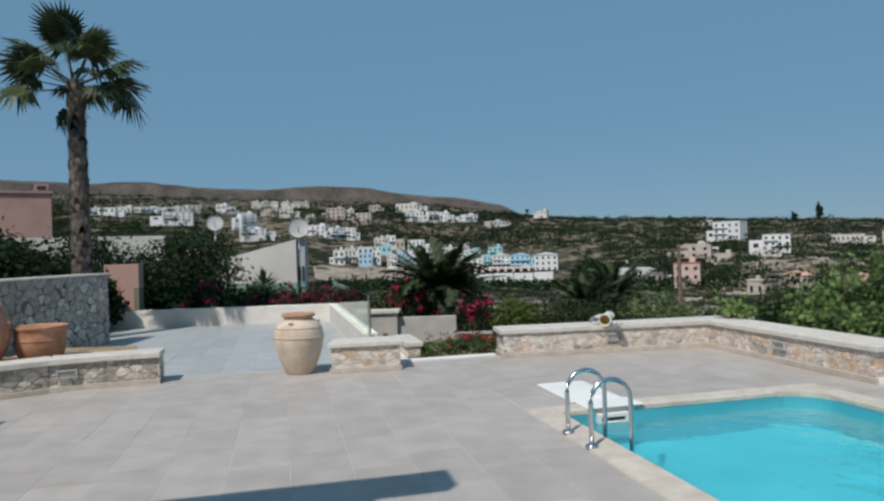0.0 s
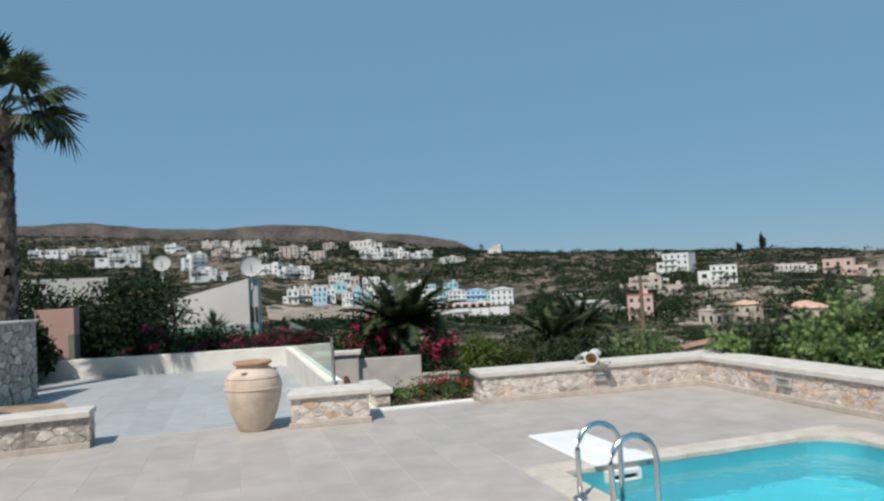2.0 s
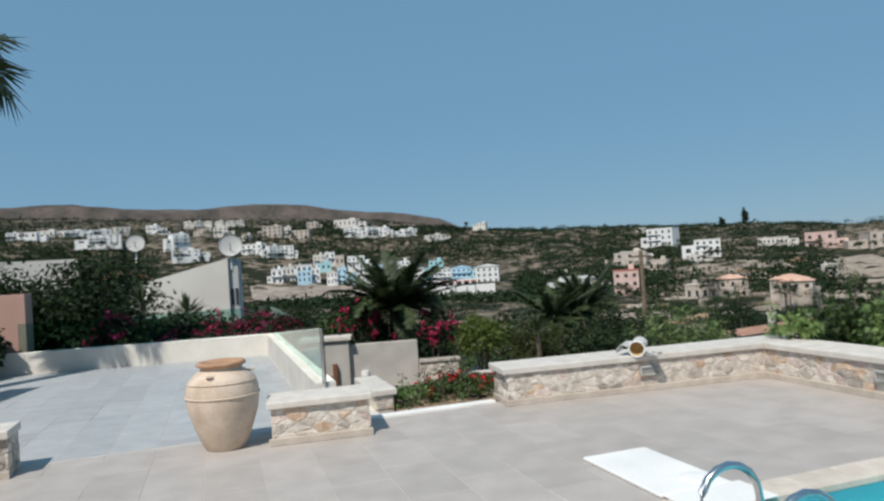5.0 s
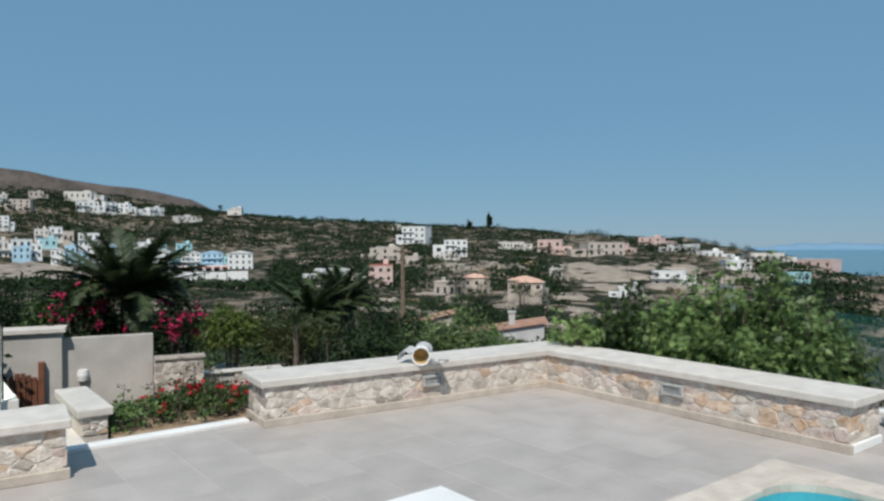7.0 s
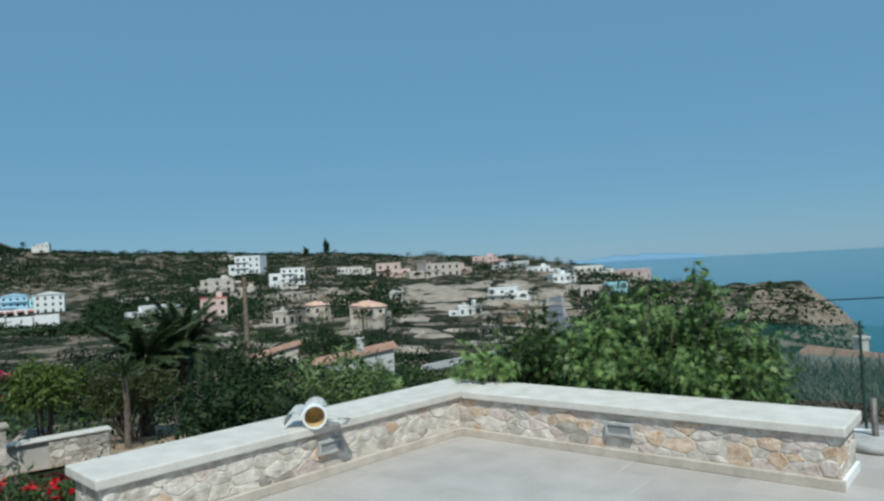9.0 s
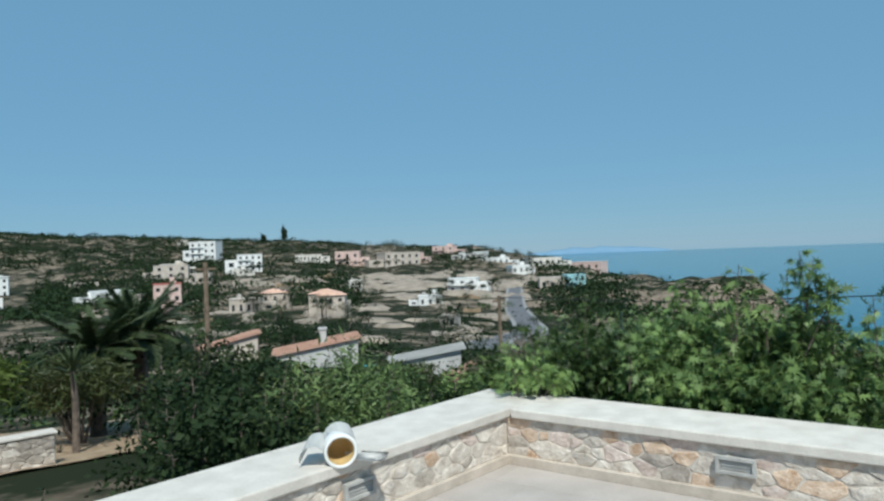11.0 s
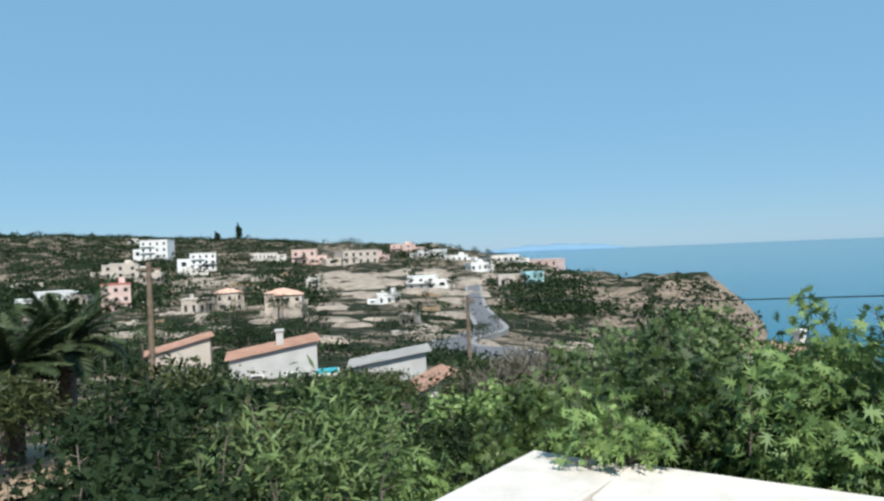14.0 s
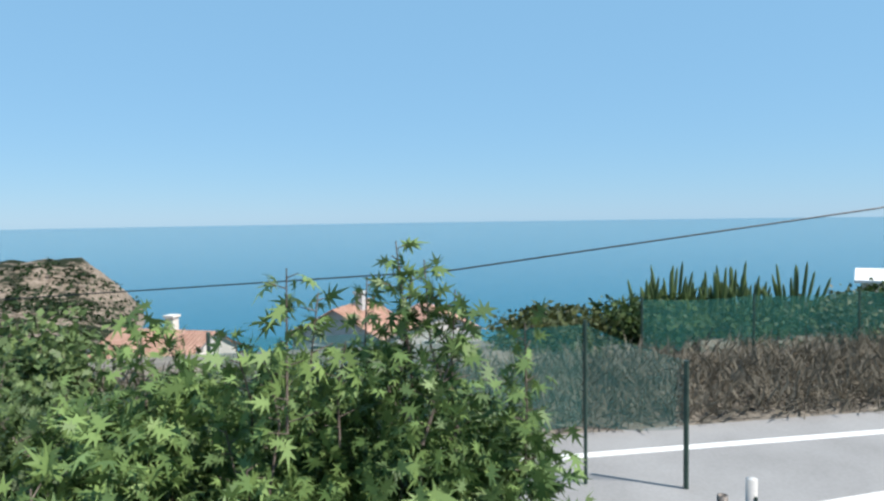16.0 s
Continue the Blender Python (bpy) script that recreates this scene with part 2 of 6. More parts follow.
def site(az, r):
    """The place on the ground at a heading and distance from the terrace."""
    return Vector((HUB.x + r * math.sin(radians(az)), HUB.y + r * math.cos(radians(az)), ground_z(az, r)))


def heading_of(x, y):
    return math.degrees(math.atan2(x - HUB.x, y - HUB.y)), math.hypot(x - HUB.x, y - HUB.y)


def ground_at(x, y):
    return ground_z(*heading_of(x, y))


scrub = bpy.data.materials.new("dry_scrubland")
scrub.use_nodes = True
_n, _l = scrub.node_tree.nodes, scrub.node_tree.links
_g = _n.new("ShaderNodeNewGeometry")
_a, _c, _r1, _r2, _mx = (_n.new(k) for k in ("ShaderNodeTexNoise", "ShaderNodeTexNoise", "ShaderNodeValToRGB", "ShaderNodeValToRGB", "ShaderNodeMix"))
_a.inputs["Scale"].default_value, _a.inputs["Detail"].default_value = 0.085, 10
_a.inputs["Roughness"].default_value = 0.68
_c.inputs["Scale"].default_value, _c.inputs["Detail"].default_value = 0.5, 6
_l.new(_g.outputs["Position"], _a.inputs["Vector"])
_l.new(_g.outputs["Position"], _c.inputs["Vector"])
_r1.color_ramp.elements[0].position, _r1.color_ramp.elements[1].position = 0.662, 0.74
_r1.color_ramp.elements[0].color, _r1.color_ramp.elements[1].color = (0, 0, 0, 1), (1, 1, 1, 1)
_r2.color_ramp.elements[0].color, _r2.color_ramp.elements[1].color = (0.10, 0.076, 0.055, 1), (0.33, 0.265, 0.205, 1)
_r2.color_ramp.elements[0].position, _r2.color_ramp.elements[1].position = 0.3, 0.7
_l.new(_a.outputs[0], _r1.inputs[0])
_l.new(_c.outputs[0], _r2.inputs[0])
_mx.data_type = "RGBA"
_l.new(_r1.outputs[0], _mx.inputs[0])
_big, _am = _n.new("ShaderNodeTexNoise"), _n.new("ShaderNodeMath")
_big.inputs["Scale"].default_value, _big.inputs["Detail"].default_value = 0.009, 3
_l.new(_g.outputs["Position"], _big.inputs["Vector"])
_am.operation, _am.inputs[1].default_value = "MULTIPLY_ADD", 0.35
_l.new(_big.outputs[0], _am.inputs[0])
_l.new(_a.outputs[0], _am.inputs[2])
_l.new(_am.outputs[0], _r1.inputs[0])
_sp, _st = _n.new("ShaderNodeSeparateXYZ"), _n.new("ShaderNodeMapRange")
_l.new(_g.outputs["Normal"], _sp.inputs[0])
_st.inputs[1].default_value, _st.inputs[2].default_value, _st.inputs[3].default_value, _st.inputs[4].default_value = 0.93, 0.78, 0.0, 1.0
_l.new(_sp.outputs[2], _st.inputs[0])
_mx2 = _n.new("ShaderNodeMath")
_mx2.operation, _mx2.use_clamp = "ADD", True
_l.new(_r1.outputs[0], _mx2.inputs[0])
_l.new(_st.outputs[0], _mx2.inputs[1])
_l.new(_mx2.outputs[0], _mx.inputs[0])
_mx.inputs[6].default_value = (0.019, 0.024, 0.012, 1)
_l.new(_r2.outputs[0], _mx.inputs[7])
_l.new(_mx.outputs[2], _n["Principled BSDF"].inputs["Base Color"])
_n["Principled BSDF"].inputs["Roughness"].default_value = 0.95
_n["Principled BSDF"].inputs["Specular IOR Level"].default_value = 0.08

_AZ = [-180 + 4 * k for k in range(34)] + [-44 + 0.55 * k for k in range(222)] + [79 + 4 * k for k in range(26)]
_RR = [3.0 * (2600 / 3) ** (k / 110) for k in range(111)]
_v = [(HUB.x, HUB.y, -3.0)] + [tuple(site(a, r)) for r in _RR for a in _AZ]
_n = len(_AZ)
_f = [(0, 1 + (k + 1) % _n, 1 + k) for k in range(_n)]
_f += [(1 + i * _n + k, 1 + i * _n + (k + 1) % _n, 1 + (i + 1) * _n + (k + 1) % _n, 1 + (i + 1) * _n + k) for i in range(len(_RR) - 1) for k in range(_n)]
ground = raw("ground", _v, _f, scrub, smooth=True)
tagged(ground, "dry hillside ground with scrub and bare rocky soil", "ground", "", "structure")

# bare brown hill far behind the town
BARE = material("bare_dry_hill", (0.035, 0.034, 0.030), (0.125, 0.10, 0.085), 0.02, 0.95, 0, 0.4, 0.12)
_az = [-44 + 0.5 * k for k in range(120)]
_el = np.interp(_az, [-44, -33, -27, -23, -18, -14.4, -9, -6.2, -4.3, 1.3, 5, 6.6, 16], [5.7, 5.9, 5.7, 5.9, 5.35, 5.2, 5.5, 5.35, 4.95, 4.25, 3.6, 2.8, 1.0])
_f = [(i * 120 + k, i * 120 + k + 1, i * 120 + 121 + k, i * 120 + 120 + k) for i in range(12) for k in range(119)]
_v = []
for i in range(13):
    for a, e in zip(_az, _el):
        r = 1900 + 80 * i
        p = Vector((HUB.x + r * math.sin(radians(a)), HUB.y + r * math.cos(radians(a)), 0))
        top = 2300 * math.tan(radians(e)) * (1 - ((i - 5) / 7.5) ** 2 * 0.45) if 0 < i < 12 else -10
        _v.append((p.x, p.y, HUB.z + top + 7 * noise.noise(p / 160) + 3 * noise.noise(p / 50)))
tagged(raw("far_hill", _v, _f, BARE, smooth=True), "bare brown hill far behind the town", "hill", "", "structure")
# faint mountains over the sea, with the haze painted into their blue base colour
_v, _f = [], []
for k in range(61):
    a = 48.5 + 0.2 * k
    h = -40 + 46 * math.sin(math.pi * k / 60) ** 0.7 * (1 + 0.35 * noise.noise(Vector((k * 0.17, 0, 0))))
    for r, z in ((4860, -40), (4880, h), (4895, -40)):
        _v.append((HUB.x + r * math.sin(radians(a)), HUB.y + r * math.cos(radians(a)), z))
    if k:
        b = 3 * k
        _f += [(b - 3, b, b + 1, b - 2), (b - 2, b + 1, b + 2, b - 1)]
tagged(raw("far_mountains", _v, _f, material("rock_with_painted_haze", (0.155, 0.275, 0.395), (0.17, 0.29, 0.41), 0.01, 1.0, 0, 0), smooth=True), "faint mountains over the sea, haze painted into their blue", "mountains", "", "structure")

sea_mat = bpy.data.materials.new("sea_water")
sea_mat.use_nodes = True
_n, _l = sea_mat.node_tree.nodes, sea_mat.node_tree.links
_b = _n["Principled BSDF"]
_b.inputs["Base Color"].default_value, _b.inputs["Roughness"].default_value = (0.006, 0.108, 0.165, 1), 0.12
_b.inputs["IOR"].default_value, _b.inputs["Specular IOR Level"].default_value = 1.33, 0.12
_t, _p, _g = _n.new("ShaderNodeTexNoise"), _n.new("ShaderNodeBump"), _n.new("ShaderNodeNewGeometry")
_t.inputs["Scale"].default_value, _t.inputs["Detail"].default_value = 0.4, 6
_p.inputs["Strength"].default_value, _p.inputs["Distance"].default_value = 0.25, 0.5
_l.new(_g.outputs["Position"], _t.inputs["Vector"])
_l.new(_t.outputs[0], _p.inputs["Height"])
_l.new(_p.outputs[0], _b.inputs["Normal"])
bm = bmesh.new()
bmesh.ops.create_circle(bm, cap_ends=True, radius=4900, segments=128, matrix=Matrix.Translation((0, 0, -38)))
single("water", bm, sea_mat, "calm blue sea reaching to the hazy horizon", "sea", kind="structure")

# ---- terrace floor, pool ----
PU0, PU1, PV0, PV1 = 2.52, 6.20, -0.3, 7.17
RIM = 0.30
floor = thing("floor", "pale stone-tiled pool terrace floor", "floor", kind="structure")
bm = bmesh.new()
for lo, hi in (((-9, -6), (PU0 + 0.1, 11.05)), ((PU1 - 0.1, -6), (8.6, 8.0)), ((PU0 + 0.1, PV1 - 0.1), (PU1 - 0.1, 11.05)),
               ((PU0 + 0.1, -6), (PU1 - 0.1, PV0 + 0.1)), ((PU1 - 0.1, 8.0), (7.3, 11.05))):
    box(bm, (*lo, -1.6), (*hi, -0.0025), UV)
part("slab", bm, GROUT, floor)
patio = thing("floor", "grey-blue stone-tiled lower terrace floor", "floor", kind="structure")
bm = bmesh.new()
box(bm, (-10, 11.05, -1.6), (1.45, 20.2, -0.0025), UV)
part("slab", bm, GROUT, patio)
TW, TL = 0.5, 0.9


def tile_mesh(name, w, l, mat):
    return finish(name, box(bmesh.new(), (-w / 2, -l / 2, -0.03), (w / 2, l / 2, 0.0), bevel=0.003), mat)


tile_a, tile_b = tile_mesh("tile", TW - 0.006, TL - 0.006, TILE), tile_mesh("tile", TW - 0.006, TL - 0.006, TILE_BLUE)
rest = bmesh.new()


def lay(mesh, parent, u0, u1, v0, v1, joined_below=None, holes=()):
    """Tiles in running bond over a rectangle, cut at the holes."""
    k0, k1 = math.floor(u0 / TW), math.ceil(u1 / TW)
    for k in range(k0, k1):
        off = (k % 3) * TL / 3
        j = math.floor((v0 - off) / TL)
        while j * TL + off < v1:
            bits = [(max(k * TW, u0), max(j * TL + off, v0), min((k + 1) * TW, u1), min((j + 1) * TL + off, v1))]
            for hu0, hv0, hu1, hv1 in holes:
                nxt = []
                for a, b, c, e in bits:
                    if c <= hu0 or a >= hu1 or e <= hv0 or b >= hv1:
                        nxt.append((a, b, c, e))
                        continue
                    if a < hu0: nxt.append((a, b, hu0, e))
                    if c > hu1: nxt.append((hu1, b, c, e))
                    if b < hv0: nxt.append((max(a, hu0), b, min(c, hu1), hv0))
                    if e > hv1: nxt.append((max(a, hu0), hv1, min(c, hu1), e))
                bits = nxt
            for a, b, c, e in bits:
                if c - a < 0.03 or e - b < 0.03:
                    continue
                dz = random.uniform(-0.0015, 0.0015)
                if joined_below is not None and e < joined_below:
                    box(rest, (a + 0.003, b + 0.003, -0.03), (c - 0.003, e - 0.003, dz), UV)
                    continue
                ob = new("tile", mesh)
                ob.parent = parent
                ob.matrix_basis = UV @ pose((a + c) / 2, (b + e) / 2, dz) @ Matrix.Diagonal(((c - a - 0.006) / (TW - 0.006), (e - b - 0.006) / (TL - 0.006), 1, 1))
            j += 1

# pool: basin, water, coping stones, ladder, skimmer
pool = thing("swimming_pool", "rectangular swimming pool with turquoise liner and cream stone edge", "swimming pool")
bm = bmesh.new()
iu0, iu1, iv0, iv1 = PU0 + RIM, PU1 - RIM, PV0 + RIM, PV1 - RIM
for lo, hi in (((iu0 - 0.2, iv0 - 0.2, -1.5), (iu1 + 0.2, iv1 + 0.2, -1.15)), ((iu0 - 0.19, iv0, -1.15), (iu0, iv1, -0.045)), ((iu1, iv0, -1.15), (iu1 + 0.19, iv1, -0.045)),
               ((iu0 - 0.19, iv1, -1.15), (iu1 + 0.19, iv1 + 0.19, -0.045)), ((iu0 - 0.19, iv0 - 0.19, -1.15), (iu1 + 0.19, iv0, -0.045))):
    box(bm, lo, hi, UV)
    part("basin" if lo[2] < -1.3 else "basin_wall", bm, POOL if lo[2] < -1.3 else POOL_WALL, pool)
    bm = bmesh.new()
# rounded far corner
bm = bmesh.new()
cr = 0.42
arc = [(iu1 - cr + cr * math.cos(radians(90 * k / 8)), iv1 - cr + cr * math.sin(radians(90 * k / 8))) for k in range(9)]
outline = [(iu1 + 0.002, iv1 + 0.002)] + arc[::-1]
lo_, hi_ = ([bm.verts.new(at(u, v, z)) for u, v in outline] for z in (-0.045, 0.0105))
bm.faces.new(hi_)
bm.faces.new(lo_[::-1])
for k in range(len(outline)):
    bm.faces.new((lo_[k], lo_[(k + 1) % len(outline)], hi_[(k + 1) % len(outline)], hi_[k]))
part("corner_stone", bm, COPING, pool)
bm = bmesh.new()
lo_, hi_ = ([bm.verts.new(at(u, v, z)) for u, v in arc] for z in (-1.15, -0.046))
for k in range(8):
    bm.faces.new((lo_[k], lo_[k + 1], hi_[k + 1], hi_[k]))
part("corner_wall", bm, POOL_WALL, pool)
bm = bmesh.new()
bmesh.ops.create_grid(bm, x_segments=2, y_segments=2, size=0.5, matrix=UV @ pose((iu0 + iu1) / 2, (iv0 + iv1) / 2, -0.11) @ Matrix.Diagonal((iu1 - iu0 - 0.004, iv1 - iv0 - 0.004, 1, 1)))
pool_water = part("water", bm, water_mat, pool, "clear rippled water")
pool_water.visible_shadow = False
n_side, n_end = 15, 7
stone_v = finish("coping_stone", box(bmesh.new(), (-RIM / 2, -0.5, -0.045), (RIM / 2, 0.5, 0.012), bevel=0.009), COPING)
sv = (PV1 - PV0) / n_side
for k in range(n_side):
    for u in (PU0 + RIM / 2, PU1 - RIM / 2):
        ob = new("coping_stone", stone_v)
        ob.parent = pool
        ob.matrix_basis = UV @ pose(u, PV0 + sv * (k + 0.5), 0) @ Matrix.Diagonal((1, sv - 0.004, 1, 1))
su = (PU1 - PU0 - 2 * RIM) / n_end
for k in range(n_end):
    for v in (PV0 + RIM / 2, PV1 - RIM / 2):
        ob = new("coping_stone", stone_v)
        ob.parent = pool
        ob.matrix_basis = UV @ pose(iu0 + su * (k + 0.5), v, 0, 0, 0, 90) @ Matrix.Diagonal((1, su - 0.004, 1, 1))

ladder = thing("pool_ladder", "polished steel pool ladder with two arched handrails", "pool ladder")
for lv_ in (5.56, 6.07):
    base, drop = at(2.56, lv_), at(2.94, lv_)
    pts = [base, base + Vector((0, 0, 0.39))]
    mid, half = (base + drop) / 2, (drop - base) / 2
    for k in range(9):
        a = math.pi * (1 - k / 8)
        pts.append(mid + half * math.cos(a) + Vector((0, 0, 0.40 + 0.19 * math.sin(a))))
    pts += [drop + Vector((0, 0, 0.2)), drop + Vector((0, 0, -1.0))]
    rail = part("handrail", tube(bmesh.new(), pts, 0.0215, 14), STEEL, ladder, smooth=True)
    part("flange", lathe(bmesh.new(), [(0.0, 0.03), (0.035, 0.03), (0.055, 0.022), (0.06, 0.012), (0.06, 0.0)], 20, Matrix.Translation(base + Vector((0, 0, 0.012)))), STEEL, ladder, smooth=True)
for k in range(3):
    bm = bmesh.new()
    box(bm, (2.93, 5.57, -0.38 - 0.25 * k), (3.01, 6.06, -0.355 - 0.25 * k), UV, 0.006)
    part("tread", bm, STEEL, ladder)

lid = thing("skimmer_cover", "flat white plastic skimmer cover beside the pool", "pool cover")
part("panel", box(bmesh.new(), (3.10, 7.22, 0.0), (3.72, 8.32, 0.03), UV, 0.012), WHITE, lid)
part("round_lid", lathe(bmesh.new(), [(0.0, 0.012), (0.10, 0.012), (0.125, 0.008), (0.13, 0.0)], 28, Matrix.Translation(at(3.55, 7.4, 0.03))), WHITE, lid, smooth=True)
part("lip", box(bmesh.new(), (3.12, 6.84, 0.013), (3.78, 7.22, 0.03), UV, 0.006), WHITE, lid)
mouth = thing("skimmer", "white plastic skimmer mouth in the pool wall", "skimmer")
bm = bmesh.new()
for lo, hi in (((3.22, 6.80, -0.20), (3.26, 6.868, -0.04)), ((3.54, 6.80, -0.20), (3.58, 6.868, -0.04)), ((3.26, 6.80, -0.08), (3.54, 6.868, -0.04)), ((3.26, 6.80, -0.20), (3.54, 6.868, -0.17))):
    box(bm, lo, hi, UV, 0.004)
part("frame", bm, WHITE, mouth)
BLACK = material("black_plastic", (0.012, 0.012, 0.012), (0.025, 0.025, 0.025), 5, 0.5, 0, 0)
part("opening", box(bmesh.new(), (3.262, 6.84, -0.17), (3.538, 6.866, -0.08), UV), BLACK, mouth)


# ---- stone walls ----
def cells(width, height, size, rng):
    """Irregular rounded stone outlines that fill a rectangle, longer than high."""
    pts, tries = [], 0
    while tries < 900:
        tries += 1
        p = (rng.uniform(0, width), rng.uniform(0, height), rng.uniform(0.35, 1.0) * size)
        if all(math.hypot((p[0] - q[0]) * 0.72, (p[1] - q[1]) * 1.25) > (p[2] + q[2]) / 2.1 for q in pts):
            pts.append(p)
    for p in pts:
        poly = [(0, 0), (width, 0), (width, height), (0, height)]
        for q in pts:
            if q is p or math.dist(p[:2], q[:2]) > size * 5:
                continue
            f = p[2] / (p[2] + q[2])
            mx, my, dx, dy = p[0] + (q[0] - p[0]) * f, p[1] + (q[1] - p[1]) * f, (q[0] - p[0]) * 0.52, (q[1] - p[1]) * 1.5
            out = []
            for a, b in zip(poly, poly[1:] + poly[:1]):
                sa, sb = (a[0] - mx) * dx + (a[1] - my) * dy, (b[0] - mx) * dx + (b[1] - my) * dy
                if sa <= 0:
                    out.append(a)
                if sa * sb < 0:
                    g = sa / (sa - sb)
                    out.append((a[0] + (b[0] - a[0]) * g, a[1] + (b[1] - a[1]) * g))
            poly = out
            if len(poly) < 3:
                break
        if len(poly) < 3:
            continue
        area = abs(sum(a[0] * b[1] - b[0] * a[1] for a, b in zip(poly, poly[1:] + poly[:1]))) / 2
        if area < 0.0012:
            continue
        soft = []
        for a, b in zip(poly, poly[1:] + poly[:1]):
            j = 0.10 * math.dist(a, b)
            for g in (0.12, 0.88):
                soft.append((a[0] + (b[0] - a[0]) * g + rng.uniform(-j, j) * 0.5, a[1] + (b[1] - a[1]) * g + rng.uniform(-j, j) * 0.5))
        yield soft


def rubble(parent, m, width, height, size, mats, seed, joint=0.008):
    """Stones set proud on the face of a wall: m takes x along the wall, y up, z outwards."""
    rng = random.Random(seed)
    for poly in cells(width, height, size, rng):
        cx, cy = sum(p[0] for p in poly) / len(poly), sum(p[1] for p in poly) / len(poly)
        reach = max(math.dist((cx, cy), p) for p in poly)
        k1 = 1 - joint / max(reach, 0.02)
        k2 = k1 - 0.010 / max(reach, 0.04)
        out = rng.uniform(0.002, 0.010)
        tilt = (rng.uniform(-0.05, 0.05), rng.uniform(-0.05, 0.05))
        n = len(poly)
        vs = []
        for k, z in ((k1, -0.02), (k1, out - 0.004), (k2, out)):
            for p in poly:
                x, y = cx + (p[0] - cx) * k, cy + (p[1] - cy) * k
                zz = z + ((x - cx) * tilt[0] + (y - cy) * tilt[1] if z > 0 else 0) + (rng.uniform(-0.002, 0.002) if z > 0 else 0)
                vs.append((m @ Vector((x, y, zz))).to_tuple())
        vs.append((m @ Vector((cx, cy, out + rng.uniform(0.0, 0.006)))).to_tuple())
        fs = [(a * n + i, a * n + (i + 1) % n, (a + 1) * n + (i + 1) % n, (a + 1) * n + i) for a in (0, 1) for i in range(n)]
        fs += [(2 * n + i, 2 * n + (i + 1) % n, 3 * n) for i in range(n)]
        raw("stone", vs, fs, rng.choices([q[0] for q in mats], [q[1] for q in mats])[0], parent)


def face(a, b, z=0.0):
    """Frame on a wall's face from a to b in plan: x along, y up, z outwards (to the right of the way a to b)."""
    x = (Vector((*b, 0)) - Vector((*a, 0))).normalized()
    up = Vector((0, 0, 1))
    out = x.cross(up)
    m = Matrix((x, up, out)).transposed().to_4x4()
    m.translation = (a[0], a[1], z)
    return m


def run(bm, a, b, t0, t1, z0, z1, bevel=0.0, ext0=0.0, ext1=0.0):
    """A straight piece of wall: a to b is the front line, t0 to t1 the depth behind it."""
    m = face(a, b)
    length = math.dist(a, b)
    return box(bm, (-ext0, z0, -t1), (length + ext1, z1, -t0), m, bevel)


PINKISH = material("pinkish_rubble_stone", (0.46, 0.35, 0.30), (0.70, 0.60, 0.54), 12, 0.85, 0, 0.9, 45, 0.14)
CREAM = [(STONE, 6), (STONE_RUST, 0.9), (STONE_GREY, 0.8), (PINKISH, 0.8)]
WARM = [(STONE, 5), (STONE_RUST, 2.0), (STONE_GREY, 0.4), (PINKISH, 2.2)]
COOL = [(STONE, 2), (STONE_GREY, 5)]
CAP_T, CAP_H = 0.378, 0.455
THICK = 0.56
A0, A1, B1 = (0.95, 11.20), (4.43, 11.62), (5.11, 8.21)

wall_a = thing("wall_north", "low cream rubble-stone terrace wall with white travertine cap", "wall", kind="structure")
part("core", run(bmesh.new(), A0, A1, 0.012, THICK, -1.6, CAP_T, 0, 0, THICK), MORTAR, wall_a)
part("cap", run(bmesh.new(), A0, A1, -0.03, THICK + 0.05, CAP_T, CAP_H, 0.012, 0.055, THICK), CAPSTONE, wall_a)
part("skirting", run(bmesh.new(), A0, A1, -0.03, 0.012, 0.0, 0.075, 0.006, 0.03, 0), SKIRT, wall_a)
m = face(A0, A1, 0.07)
rubble(wall_a, m @ Matrix.Translation((0, 0, -0.012)), math.dist(A0, A1), CAP_T - 0.07, 0.165, CREAM, 3)
An = (Vector(A1) - Vector(A0)).normalized()
Ab = Vector(A0) + Vector((-An.y, An.x)) * THICK
part("end_skirting", run(bmesh.new(), tuple(Ab), A0, -0.03, 0.0, 0.0, 0.075, 0.006), SKIRT, wall_a)
rubble(wall_a, face(tuple(Ab), A0, 0.07), THICK, CAP_T - 0.07, 0.2, COOL, 5)

wall_b = thing("wall_east", "low warm rubble-stone terrace wall with white travertine cap", "wall", kind="structure")
Bn = (Vector(B1) - Vector(A1)).normalized()
part("core", run(bmesh.new(), A1, B1, 0.012, THICK, -1.6, CAP_T, 0, 0, 0), MORTAR, wall_b)
part("cap", run(bmesh.new(), A1, B1, -0.03, THICK + 0.05, CAP_T + 0.003, CAP_H + 0.003, 0.012, -0.06, 0.055), CAPSTONE, wall_b)
part("skirting", run(bmesh.new(), A1, B1, -0.03, 0.012, 0.0, 0.077, 0.006, 0, 0.03), SKIRT, wall_b)
rubble(wall_b, face(A1, B1, 0.07) @ Matrix.Translation((0, 0, -0.012)), math.dist(A1, B1), CAP_T - 0.07, 0.17, WARM, 8)
Be = Vector(B1) + Vector((-Bn.y, Bn.x)) * THICK
part("end_skirting", run(bmesh.new(), B1, tuple(Be), -0.03, 0.0, 0.0, 0.075, 0.006), WHITE, wall_b)
rubble(wall_b, face(B1, tuple(Be), 0.07), THICK, CAP_T - 0.07, 0.2, CREAM, 9)

